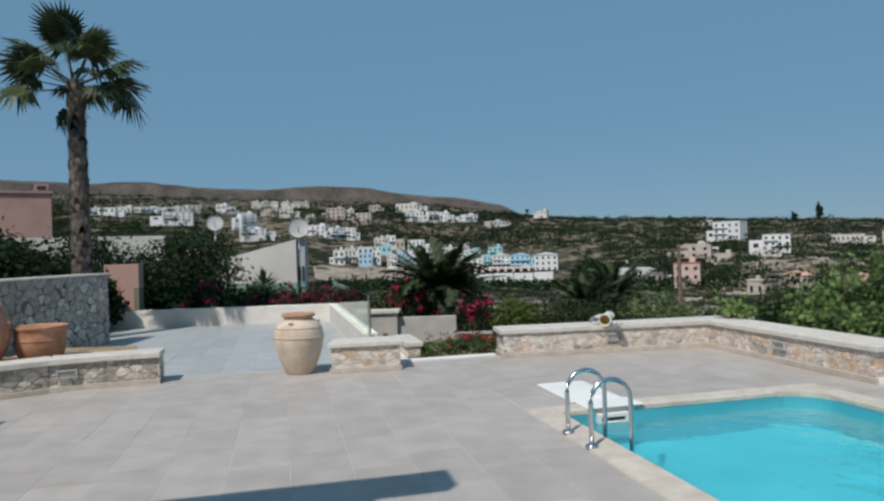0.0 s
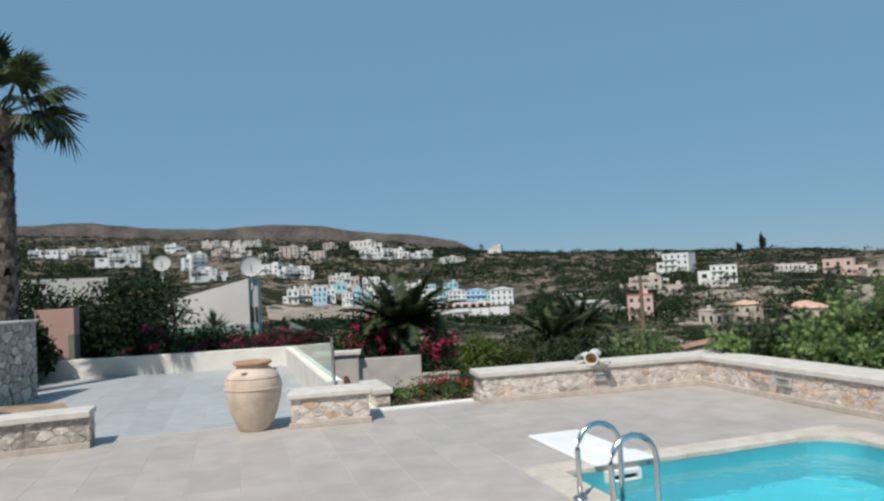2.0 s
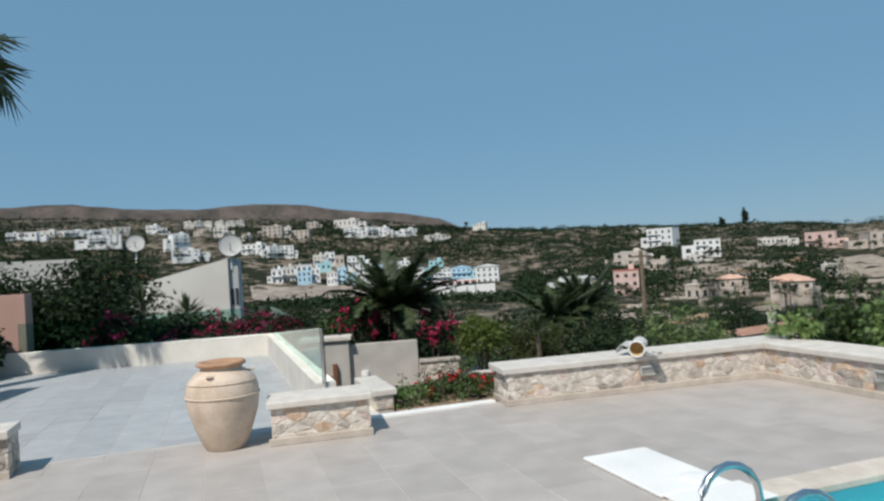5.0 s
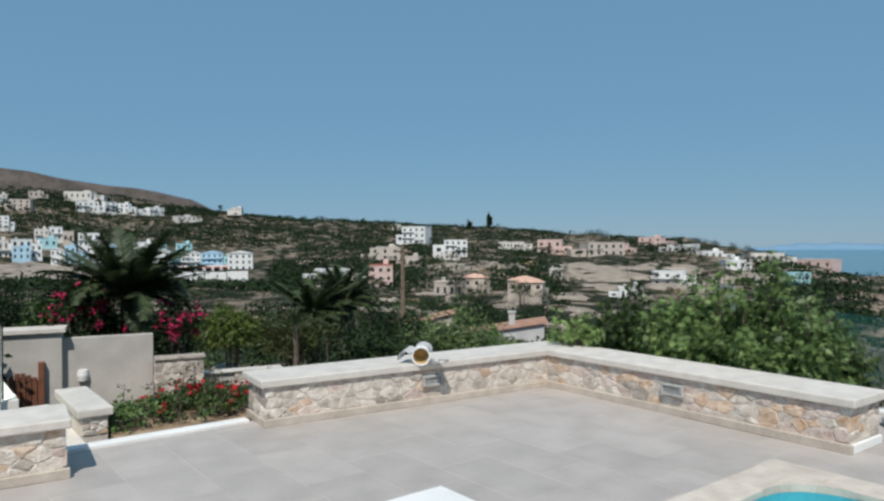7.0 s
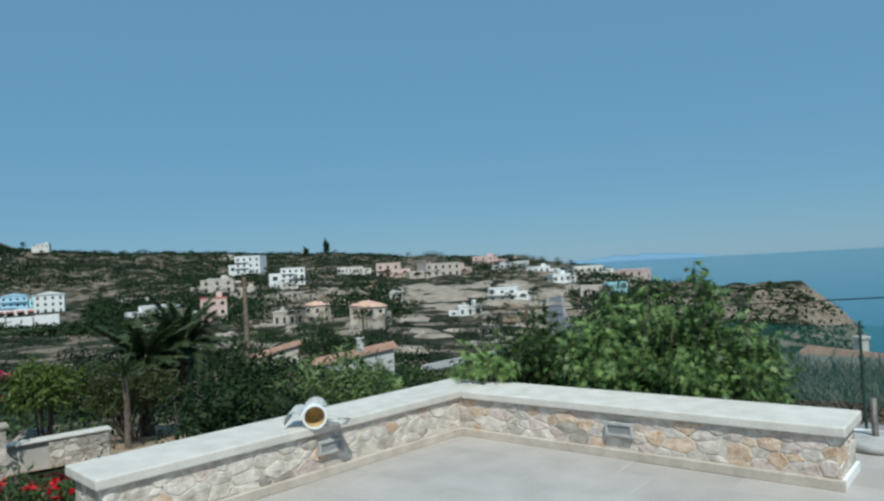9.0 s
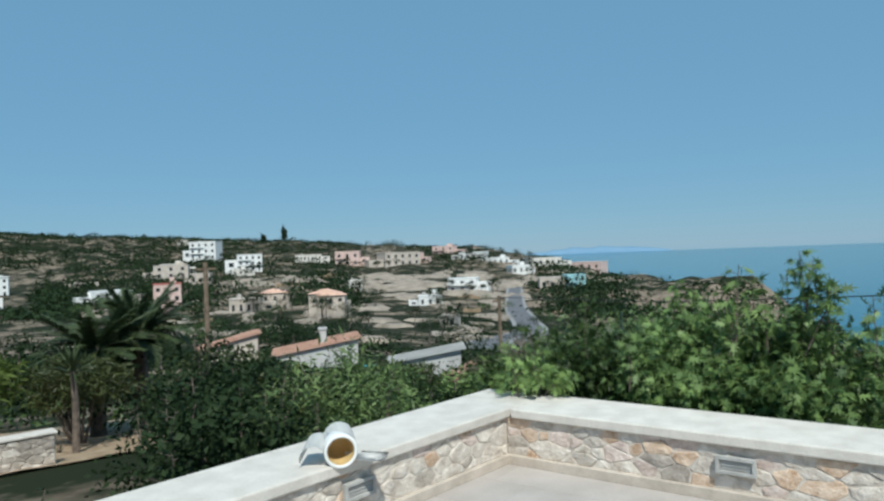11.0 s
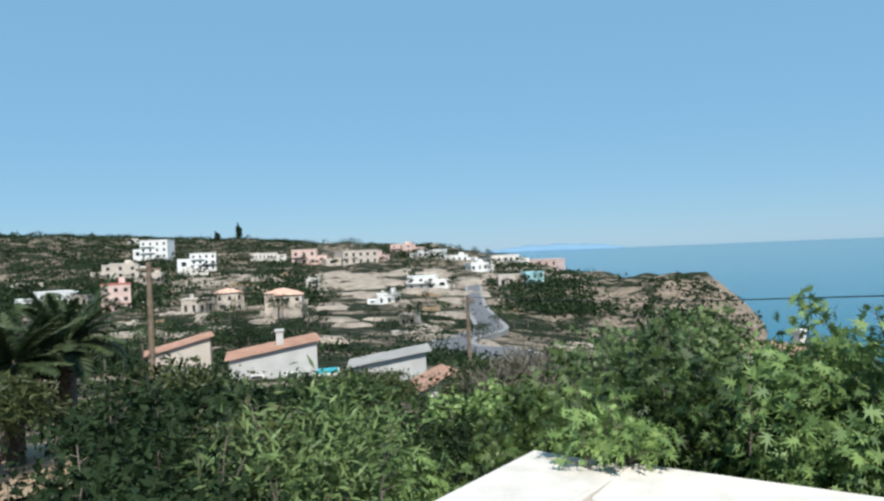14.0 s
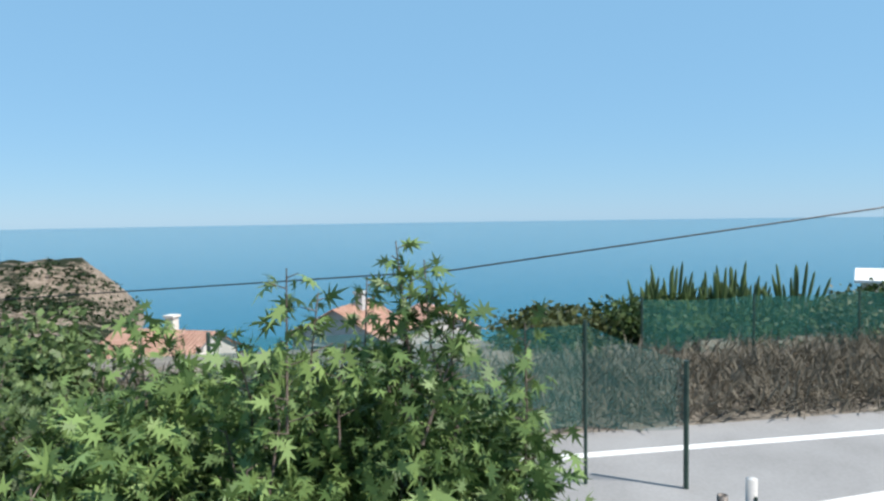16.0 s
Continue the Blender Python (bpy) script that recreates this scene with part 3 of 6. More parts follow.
P0, P1 = (-1.70, 10.27), (-0.69, 10.40)
pier = thing("wall_pier", "short cream rubble-stone pier with white travertine cap", "wall", kind="structure")
PD = 0.55
part("core", run(bmesh.new(), P0, P1, 0.012, PD, -0.6, CAP_T), MORTAR, pier)
part("cap", run(bmesh.new(), P0, P1, -0.04, PD + 0.04, CAP_T, CAP_H - 0.005, 0.012, 0.04, 0.04), CAPSTONE, pier)
part("skirting", run(bmesh.new(), P0, P1, -0.03, 0.012, 0.0, 0.075, 0.006, 0.03, 0.03), SKIRT, pier)
rubble(pier, face(P0, P1, 0.07) @ Matrix.Translation((0, 0, -0.012)), math.dist(P0, P1), CAP_T - 0.07, 0.17, COOL[:1] + CREAM, 12)
Pn = (Vector(P1) - Vector(P0)).normalized()
Pe = Vector(P1) + Vector((-Pn.y, Pn.x)) * PD
part("end_skirting", run(bmesh.new(), P1, tuple(Pe), -0.03, 0.0, 0.0, 0.075, 0.006), SKIRT, pier)
rubble(pier, face(P1, tuple(Pe), 0.07), PD, CAP_T - 0.07, 0.2, CREAM, 13)

# curved wall that holds up the pot bed
curve = [(-6.95, 6.9), (-6.75, 7.7), (-6.45, 8.4), (-6.02, 9.0), (-5.45, 9.47), (-4.80, 9.75), (-4.12, 9.92)]
CURVE_MORTAR = material("dirty_mortar", (0.24, 0.21, 0.18), (0.38, 0.34, 0.295), 9, 0.95, 0, 0.6)
curved = thing("wall_curved", "low curved rubble-stone wall with white travertine cap", "wall", kind="structure")
for k, (a, b) in enumerate(zip(curve, curve[1:])):
    last = 0.02 if k == len(curve) - 2 else 0.09
    part("core", run(bmesh.new(), a, b, 0.012, 0.42, -0.3, CAP_T, 0, 0, 0.0 if last < 0.05 else 0.03), CURVE_MORTAR, curved)
    part("cap", run(bmesh.new(), a, b, -0.04 - k * 0.0006, 0.46, CAP_T, CAP_H + k * 0.0012, 0.010, 0.0, last), CAPSTONE, curved)
    part("skirting", run(bmesh.new(), a, b, -0.025, 0.012, 0.0, 0.07 + k * 0.0007, 0.004, 0.0, 0.01), SKIRT, curved)
    rubble(curved, face(a, b, 0.065) @ Matrix.Translation((0, 0, -0.012)), math.dist(a, b), CAP_T - 0.065, 0.18, [(STONE, 3), (STONE_GREY, 3)], 20 + k)
c0 = Vector(curve[-1])
cn = (c0 - Vector(curve[-2])).normalized()
ce = c0 + Vector((-cn.y, cn.x)) * 0.42
rubble(curved, face(tuple(c0), tuple(ce), 0.0), 0.42, CAP_T, 0.2, COOL, 31)
bed = bmesh.new()
vs = [bed.verts.new((x, y, 0.36)) for x, y in [(a - 0.25, b + 0.25) for a, b in curve] + [(-5.2, 11.6), (-9, 11.6), (-9, 6.9)]]
bed.faces.new(vs)
base = bmesh.ops.extrude_face_region(bed, geom=bed.faces[:])
for v in base["geom"]:
    if isinstance(v, bmesh.types.BMVert):
        v.co.z -= 0.34
bmesh.ops.recalc_face_normals(bed, faces=bed.faces[:])
single("pot_bed", bed, SOIL, "raised gravel bed behind the curved wall", "bed", kind="structure")

# tall boundary wall in rubble stone, with a lit end pillar
T0, T1 = (-7.42, 15.3), (-7.2, 10.0)
DARK_MORTAR = material("weathered_mortar", (0.09, 0.08, 0.07), (0.18, 0.155, 0.13), 9, 0.95, 0, 0.6)
tall = thing("wall_west", "tall grey rubble-stone boundary wall", "wall", kind="structure")
part("core", run(bmesh.new(), T1, T0, 0.012, 0.5, -1.6, 1.50, 0, 0, 0), DARK_MORTAR, tall)
part("coping", run(bmesh.new(), T1, T0, -0.03, 0.53, 1.50, 1.545, 0.01, 0.03, 0.03), CAPSTONE, tall)
rubble(tall, face(T1, T0, 0.0) @ Matrix.Translation((0, 0, -0.012)), math.dist(T0, T1), 1.5, 0.26, [(STONE_GREY, 5), (STONE, 1)], 41, 0.012)
tn = (Vector(T0) - Vector(T1)).normalized()
te = Vector(T1) + Vector((-tn.y, tn.x)) * 0.5
rubble(tall, face(tuple(te), T1, 0.0), 0.5, 1.5, 0.24, [(STONE, 1), (STONE_GREY, 3)], 43, 0.012)

# rendered parapets of the lower terrace, with glass balustrade
K, KL = (-3.10, 18.6), (-9.6, 18.35)
S0 = (-1.32, 11.2)
par = thing("wall_parapet", "low cream-rendered parapet round the lower terrace", "wall", kind="structure")
part("back", run(bmesh.new(), KL, K, 0.0, 0.24, -1.6, 0.46, 0.006, 0, 0.24), RENDER, par)
part("side", run(bmesh.new(), K, S0, 0.0, 0.24, -1.6, 0.463, 0.006, 0, 0), RENDER, par)
bal = thing("glass_balustrade", "frameless green-tinted glass balustrade on the parapet", "balustrade")


def pane_row(a, b, n, back, z0, z1):
    for k in range(n):
        f0, f1 = (k + 0.004) / n, (k + 0.996) / n
        p, q = [(a[0] + (b[0] - a[0]) * f, a[1] + (b[1] - a[1]) * f) for f in (f0, f1)]
        part("pane", run(bmesh.new(), p, q, back, back + 0.012, z0, z1), glass_mat, bal)


pane_row(K, S0, 5, 0.12, 0.47, 1.08)
pane_row((-8.3, 18.4), (-3.0, 18.6), 4, 0.12, 0.465, 1.08)
for ob in bal.children:
    ob.visible_shadow = False
part("end_post", lathe(bmesh.new(), [(0.0, 1.1), (0.018, 1.1), (0.018, 0.46)], 12, Matrix.Translation((S0[0] + 0.10, S0[1] - 0.02, 0))), STEEL, bal)


# ---- pots ----
def pot(name, label, loc, profile, mat, rz=0.0, bands=(), handles=None, soil=None, category="pot"):
    p = thing(name, label, category, loc, rz)
    part("body", lathe(bmesh.new(), profile, 48), mat, p, smooth=True)
    for r, z in bands:
        bm = bmesh.new()
        lathe(bm, [(r - 0.02, z - 0.012), (r + 0.006, z - 0.006), (r + 0.006, z + 0.006), (r - 0.02, z + 0.012)], 48)
        part("band", bm, mat, p, smooth=True)
    if handles:
        r, z, n = handles
        for k in range(n):
            a = 2 * math.pi * k / n
            pts = [Vector((math.cos(a + 0.13 * s) * (r + 0.055 * (1 - s * s)), math.sin(a + 0.13 * s) * (r + 0.055 * (1 - s * s)), z - 0.03 * s * s)) for s in (-1, -0.6, -0.2, 0.2, 0.6, 1)]
            part("handle", tube(bmesh.new(), pts, 0.016, 8), mat, p, smooth=True)
    if soil:
        part("soil", lathe(bmesh.new(), [(0.0, soil[1] + 0.02), (soil[0], soil[1])], 24), SOIL, p)
    return p


big = [(0.0, 0.0), (0.19, 0.0), (0.205, 0.02), (0.24, 0.09), (0.30, 0.24), (0.35, 0.40), (0.372, 0.54), (0.365, 0.64), (0.33, 0.73), (0.27, 0.79), (0.225, 0.815), (0.205, 0.835), (0.215, 0.86), (0.24, 0.875), (0.245, 0.89), (0.23, 0.90), (0.20, 0.895), (0.185, 0.86), (0.19, 0.82), (0.30, 0.70), (0.33, 0.5), (0.2, 0.05), (0, 0.04)]
pot("large_jar", "large buff clay storage jar with small handles on the terrace", (-2.20, 10.40, 0.0), big, CLAY, 20, [(0.345, 0.70), (0.375, 0.56)], (0.27, 0.79, 3), category="jar")
jar_rim = bpy.data.objects["large_jar"]
part("rim", lathe(bmesh.new(), [(0.205, 0.845), (0.247, 0.868), (0.254, 0.884), (0.238, 0.906), (0.202, 0.902), (0.18, 0.86)], 48), material("fired_orange_clay", (0.36, 0.20, 0.12), (0.50, 0.31, 0.20), 7, 0.8, 0, 0.2), jar_rim, "darker orange clay rim", smooth=True)
round_ = [(0.0, 0.0), (0.22, 0.0), (0.25, 0.03), (0.35, 0.22), (0.40, 0.42), (0.39, 0.58), (0.345, 0.70), (0.29, 0.76), (0.265, 0.79), (0.30, 0.83), (0.31, 0.86), (0.275, 0.87), (0.245, 0.83), (0.235, 0.79), (0.33, 0.66), (0.36, 0.5), (0.21, 0.1), (0, 0.08)]
pot("round_jar", "bulbous orange terracotta jar on the raised bed", (-6.62, 9.80, 0.36), round_, TERRACOTTA, 10, [(0.395, 0.5), (0.355, 0.69)], (0.36, 0.6, 4), category="jar")
low = [(0.0, 0.0), (0.24, 0.0), (0.30, 0.06), (0.345, 0.22), (0.35, 0.36), (0.345, 0.44), (0.375, 0.47), (0.385, 0.50), (0.36, 0.51), (0.32, 0.48), (0.31, 0.40)]
pot("flower_pot", "wide orange terracotta flower pot on the raised bed", (-6.02, 10.28, 0.36), low, TERRACOTTA, 0, [(0.352, 0.3)], None, (0.32, 0.42))

# ---- right-hand edge: white kerb, umbrella foot ----
kerb = thing("kerb", "white painted kerb at the terrace edge", "kerb", kind="structure")
part("edge", box(bmesh.new(), (8.52, -6, -0.5), (8.66, 8.08, 0.03), UV, 0.01), WHITE, kerb)
part("edge", box(bmesh.new(), (7.46, 8.0, -0.5), (8.518, 8.14, 0.03), UV, 0.01), WHITE, kerb)
part("edge", box(bmesh.new(), (1.66, 10.98, -0.3), (3.40, 11.12, 0.03), UV, 0.01), WHITE, kerb)
foot = thing("umbrella_base", "round grey concrete umbrella base with a steel tube", "umbrella base", (6.40, 8.44, 0))
CONCRETE = material("grey_concrete", (0.34, 0.33, 0.31), (0.46, 0.45, 0.43), 9, 0.9, 0, 0.3)
part("disc", lathe(bmesh.new(), [(0.0, 0.0), (0.25, 0.0), (0.275, 0.02), (0.275, 0.06), (0.25, 0.085), (0.06, 0.10), (0.0, 0.10)], 36), CONCRETE, foot, smooth=True)
part("tube", lathe(bmesh.new(), [(0.026, 0.09), (0.026, 0.42), (0.021, 0.42), (0.021, 0.15), (0, 0.15)], 16), material("dull_grey_metal", (0.12, 0.105, 0.095), (0.24, 0.22, 0.20), 9, 0.6, 0.4, 0.2), foot, smooth=True)

# shelter behind the walker, out of view: roof slab on posts, placed to cast the floor shadow, and the house wall
house_mat = RENDER
shelter = thing("porch", "unseen villa porch roof, shaped to shade the terrace floor", "porch")
part("roof", box(bmesh.new(), (-7.3, -3.9, 5.2), (-2.1, 2.55, 5.4), UV), house_mat, shelter)
# extra unseen slab, added only to shade the left of the floor
part("wing", box(bmesh.new(), (-8.6, 2.56, 5.2), (-5.8, 5.9, 5.4), UV), house_mat, shelter)
part("beam", box(bmesh.new(), (-2.1, 2.17, 5.2), (-1.46, 2.55, 5.4), UV), house_mat, shelter)
for x in (-7.3, -2.9):
    part("column", box(bmesh.new(), (x - 0.14, -3.2, 0), (x + 0.14, -2.92, 5.2), None, 0.02), house_mat, shelter)
bm = bmesh.new()
box(bm, (-9, -6.3, -1), (9, -6.0, 5.8))
single("wall_south", bm, house_mat, "plain rendered villa wall behind the terrace", "wall", kind="structure")

# ---- plants ----
OVAL = [(0, 0, 0), (0.28, 0.45, 0.06), (0, 1, -0.05), (-0.28, 0.45, 0.06)]
BLADE = [(0, 0, 0), (0.10, 0.4, 0.03), (0, 1, -0.08), (-0.10, 0.4, 0.03)]
LOBED = [(0, 0, 0), (0.06, 0.14, 0.02), (0.40, 0.02, -0.10), (0.11, 0.27, 0.03), (0.52, 0.42, -0.12), (0.10, 0.43, 0.04), (0.34, 0.82, -0.08), (0.07, 0.66, 0.03), (0, 1.25, -0.16),
         (-0.07, 0.66, 0.03), (-0.34, 0.82, -0.08), (-0.10, 0.43, 0.04), (-0.52, 0.42, -0.12), (-0.11, 0.27, 0.03), (-0.40, 0.02, -0.10), (-0.06, 0.14, 0.02)]


def leaf_mesh(name, places, size, shape, rng, out=None, droop=0.7, spread=1.0, lift=0.55):
    """One mesh of loose leaves at the given places, each turned its own way."""
    places = np.asarray(places, float)
    n, k = len(places), len(shape)
    up = rng.normal(0, spread, (n, 3)) * (1, 1, 0.5 + lift * 0.6) + (0, 0, lift)
    if out is not None:
        up += out * 0.45
    up /= np.linalg.norm(up, axis=1)[:, None] + 1e-9
    tip = rng.normal(0, 1, (n, 3)) - (0, 0, droop)
    if out is not None:
        tip += out * 0.9
    tip -= up * (tip * up).sum(1)[:, None]
    tip /= np.linalg.norm(tip, axis=1)[:, None] + 1e-9
    side = np.cross(tip, up)
    sh = np.array(shape)
    s = (size * rng.uniform(0.6, 1.25, n))[:, None, None]
    v = places[:, None, :] + s * (sh[None, :, 0:1] * side[:, None, :] + sh[None, :, 1:2] * tip[:, None, :] + sh[None, :, 2:3] * up[:, None, :])
    me = bpy.data.meshes.new(name)
    me.vertices.add(n * k)
    me.vertices.foreach_set("co", v.ravel())
    me.loops.add(n * k)
    me.loops.foreach_set("vertex_index", np.arange(n * k))
    me.polygons.add(n)
    me.polygons.foreach_set("loop_start", np.arange(n) * k)
    me.polygons.foreach_set("loop_total", np.full(n, k))
    me.update(calc_edges=True)
    return me


def crown_points(rng, centre, radii, clumps, per, tight=0.16, low=-0.5):
    """Points in clumps on and in an uneven ellipsoid, and the way out of it."""
    d = rng.normal(0, 1, (clumps, 3))
    d /= np.linalg.norm(d, axis=1)[:, None]
    d[:, 2] = np.where(d[:, 2] < low, -d[:, 2], d[:, 2])
    rad = rng.uniform(0.3, 1.2, clumps) ** 0.65
    c = d * rad[:, None]
    p = np.repeat(c, per, 0) + rng.normal(0, tight, (clumps * per, 3)) * (1, 1, 0.8)
    out = p / (np.linalg.norm(p, axis=1)[:, None] + 1e-6)
    p, c = p * 0.83, c * 0.83
    return p * np.array(radii) + np.array(centre), out, c * np.array(radii) + np.array(centre)


def sprout(p, q, rng, ob, root, extra, eo):
    """A young shoot from p to q with leaves on short side stalks; adds to the lists of leaf places and ways out."""
    wood = bmesh.new()
    bend = p.lerp(q, 0.5) + Vector((rng.normal(0, 0.03), rng.normal(0, 0.03), 0))
    tube(wood, [p, bend, q], 0.007, 5, 0.003)
    ln = (q - p).length
    for j in range(int(ln / 0.045)):
        s = (j + 1) * 0.045 / ln
        c = p.lerp(bend, min(1, 2 * s)) if s < 0.5 else bend.lerp(q, min(1, 2 * s - 1))
        a = j * 2.4 + rng.uniform(-0.4, 0.4)
        o = Vector((math.cos(a), math.sin(a), 0.35))
        e = c + o * rng.uniform(0.05, 0.13) * (1.15 - 0.6 * s)
        tube(wood, [c, e], 0.003, 4, 0.002)
        for w in range(3):
            extra.append(c.lerp(e, 0.55 + 0.22 * w) + Vector(rng.normal(0, 0.012, 3)))
            eo.append(o * 1.2 + Vector(rng.normal(0, 0.5, 3)))
    wood.transform(Matrix.Translation((-root[0], -root[1], -root[2])))
    part("shoot", wood, BARK, ob)


def shrub(name, label, x, y, top, radius, leaf=LEAF, size=0.09, clumps=60, per=40, shape=OVAL, seed=1, category="shrub", blooms=None, depth=None, shoots=0, group="", base=None, tall=()):
    rng = np.random.default_rng(seed)
    z0 = ground_at(x, y) if base is None else base
    height = top - z0
    half = min(height * 0.52, radius * 1.15) if depth is None else depth
    centre = (x, y, top - half)
    ob = thing(name, label, category, (x, y, z0), 0, group)
    pts, out, ends = crown_points(rng, centre, (radius, radius, half), clumps, per)
    keep = pts[:, 2] > z0 + 0.02
    pts, out = pts[keep], out[keep]
    stems = ends[:: max(1, len(ends) // 6)]
    for e in stems:
        e = Vector(e)
        root = Vector((x + (e.x - x) * 0.12, y + (e.y - y) * 0.12, z0 - 0.1))
        wood = bmesh.new()
        tube(wood, [root, root.lerp(e, 0.5) + Vector((0, 0, 0.12 * height)), e], 0.012 + 0.012 * height, 6, 0.006)
        wood.transform(Matrix.Translation((-x, -y, -z0)))
        part("stem", wood, BARK, ob)
    extra, eo = [], []
    for k in range(shoots):
        a = rng.uniform(0, 2 * math.pi)
        r = radius * math.sqrt(rng.uniform(0.0, 0.85))
        p = Vector((x + r * math.cos(a), y + r * math.sin(a), top - half * (1 - math.sqrt(max(0, 1 - (r / radius) ** 2))) - 0.1))
        lean = Vector((rng.normal(0, 0.25), rng.normal(0, 0.25), 1)).normalized()
        ln = rng.uniform(0.18, 0.42)
        q = p + lean * ln
        sprout(p - lean * 0.2, q, rng, ob, (x, y, z0), extra, eo)
    for tx, ty, tz in tall:
        q = Vector((tx, ty, tz))
        sprout(Vector((tx + rng.normal(0, 0.05), ty + rng.normal(0, 0.05), tz - 0.75)), q, rng, ob, (x, y, z0), extra, eo)
    if extra:
        pts, out = np.vstack([pts, np.array(extra)]), np.vstack([out, np.array(eo)])
    pts = pts - np.array((x, y, z0))
    me = leaf_mesh("foliage", pts, size, shape, rng, out)
    me.materials.append(leaf)
    f = new("foliage", me)
    f.parent = ob
    if blooms:
        mat, count, bs, colour = blooms
        pick = rng.choice(len(pts), min(count, len(pts)), replace=False)
        pick = np.array([i for i in pick if out[i][2] > -0.2])
        petals = np.repeat(pts[pick] + out[pick] * 0.05, 9, 0) + rng.normal(0, bs * 0.35, (len(pick) * 9, 3))
        me = leaf_mesh("blossom", petals, bs, OVAL, rng)
        me.materials.append(mat)
        f = new("blossom", me)
        f.parent = ob
        tagged(f, colour)
    return ob


# climbing bush with lobed leaves behind the corner wall
VINE = "dense climbing bush with lobed green leaves behind the low wall"
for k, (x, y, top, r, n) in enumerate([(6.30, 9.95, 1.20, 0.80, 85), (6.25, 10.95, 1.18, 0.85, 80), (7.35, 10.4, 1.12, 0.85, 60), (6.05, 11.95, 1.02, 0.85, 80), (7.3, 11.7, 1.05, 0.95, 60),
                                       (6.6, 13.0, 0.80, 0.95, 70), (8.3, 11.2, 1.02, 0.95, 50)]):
    # front two bushes get the lit leaf tone, those behind its darkened copy
    shrub("climbing_bush", VINE, x, y, top - (0.05, 0.05, 0.22, 0.12, 0.25, 0.15, 0.28)[k], r, LEAF_VINE if k in (0, 1) else LEAF_VINE_SHADED, 0.098, n, 62, LOBED, 50 + k, "bush", None, 1.0, (8, 7, 2, 6, 2, 3, 1)[k], "climbing bushes", None,
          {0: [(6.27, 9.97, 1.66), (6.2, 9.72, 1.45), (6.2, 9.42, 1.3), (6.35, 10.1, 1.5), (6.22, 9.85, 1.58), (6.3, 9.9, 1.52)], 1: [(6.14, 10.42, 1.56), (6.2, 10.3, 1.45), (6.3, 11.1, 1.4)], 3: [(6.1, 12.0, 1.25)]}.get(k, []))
# darker bushes behind the long wall
DARKB = "dense dark green bush below the terrace wall"
for k, (x, y, top, r) in enumerate([(3.05, 13.6, 0.45, 0.95), (4.3, 13.7, 0.55, 1.05), (5.3, 14.6, -0.1, 1.0), (3.6, 15.6, 0.40, 1.3), (5.0, 16.2, -0.1, 1.0), (6.8, 15.4, -0.22, 1.3),
                                    (8.6, 13.6, 0.5, 1.3), (9.0, 16.0, -0.45, 1.5), (5.2, 18.2, 0.05, 1.6), (11.5, 18.5, -0.7, 1.6), (7.6, 20.0, -0.5, 1.7), (12.5, 14.8, 0.3, 1.5)]):
    shrub("garden_bush", DARKB, x, y, top + (0.2 if y < 17 else 0.1) + 0.14 * math.sin(k * 2.3), r * 0.95, (LEAF_DARK, LEAF_MID, LEAF_VINE, LEAF_DARK, LEAF_OLIVE)[k % 5], 0.085 + 0.03 * (k % 3), 80, 46, (OVAL, BLADE, LOBED, OVAL)[k % 4], 80 + k, "bush", None, None, 6, "garden bushes")
for k, (x, y, top, r) in enumerate([(7.6, 21.5, -0.6, 1.2), (6.6, 23, -0.7, 1.4), (8.0, 25, -0.5, 2.0), (12.0, 24, -1.4, 1.7), (16, 22, -1.5, 1.7), (17, 29, -2.4, 1.8), (11, 31, -1.6, 2.2), (5.5, 30, -0.2, 2.6), (22, 27, -2.6, 1.9), (20, 20, -1.7, 1.7)]):
    shrub("garden_bush", "leafy green garden bush on the slope", x, y, top, r, (LEAF, LEAF_DARK, LEAF_OLIVE)[k % 3], 0.16, 90, 36, OVAL, 110 + k, "bush", None, None, 0, "slope bushes")
for k, (x, y, top, r) in enumerate([(2.85, 27.2, -0.25, 1.0), (1.3, 29.0, -0.6, 1.0), (4.95, 26.9, -0.5, 1.25), (-1.6, 24.6, 0.85, 1.2), (-3.4, 24.4, 1.0, 1.3)]):
    shrub("garden_bush", "tall leafy green bush beside the garden wall", x, y, top, r, (LEAF_LIME, LEAF_DARK, LEAF_OLIVE, LEAF_DARK, LEAF_DARK)[k], (0.24, 0.16, 0.22, 0.12, 0.12)[k], 80, 40, (BLADE, OVAL, BLADE, OVAL, OVAL)[k], 410 + k, "bush", None, (0.8, 0.8, 0.85, None, None)[k], 5 if k < 3 else 0, "garden bushes")
# garden behind the lower terrace
for k, (x, y, top, r, mt) in enumerate([(-9.6, 21.6, 2.0, 1.5, LEAF_DARK), (-8.0, 21.4, 1.9, 1.5, LEAF_DARK), (-6.6, 20.9, 0.95, 1.3, LEAF), (-5.2, 20.6, 0.75, 1.2, LEAF_DARK), (-3.9, 20.8, 0.7, 1.2, LEAF),
                                        (-9.0, 24.5, 2.9, 2.0, LEAF_DARK), (-12.4, 24, 3.0, 2.2, LEAF_DARK), (-6.5, 24.5, 0.9, 1.5, LEAF_DARK), (-1.4, 24.2, 0.6, 1.6, LEAF)]):
    shrub("hedge_bush", "dark green hedge bush behind the lower terrace", x, y, top, r, mt, 0.16, 170, 40, OVAL, 140 + k, "bush", None, None, 0, "hedge bushes")
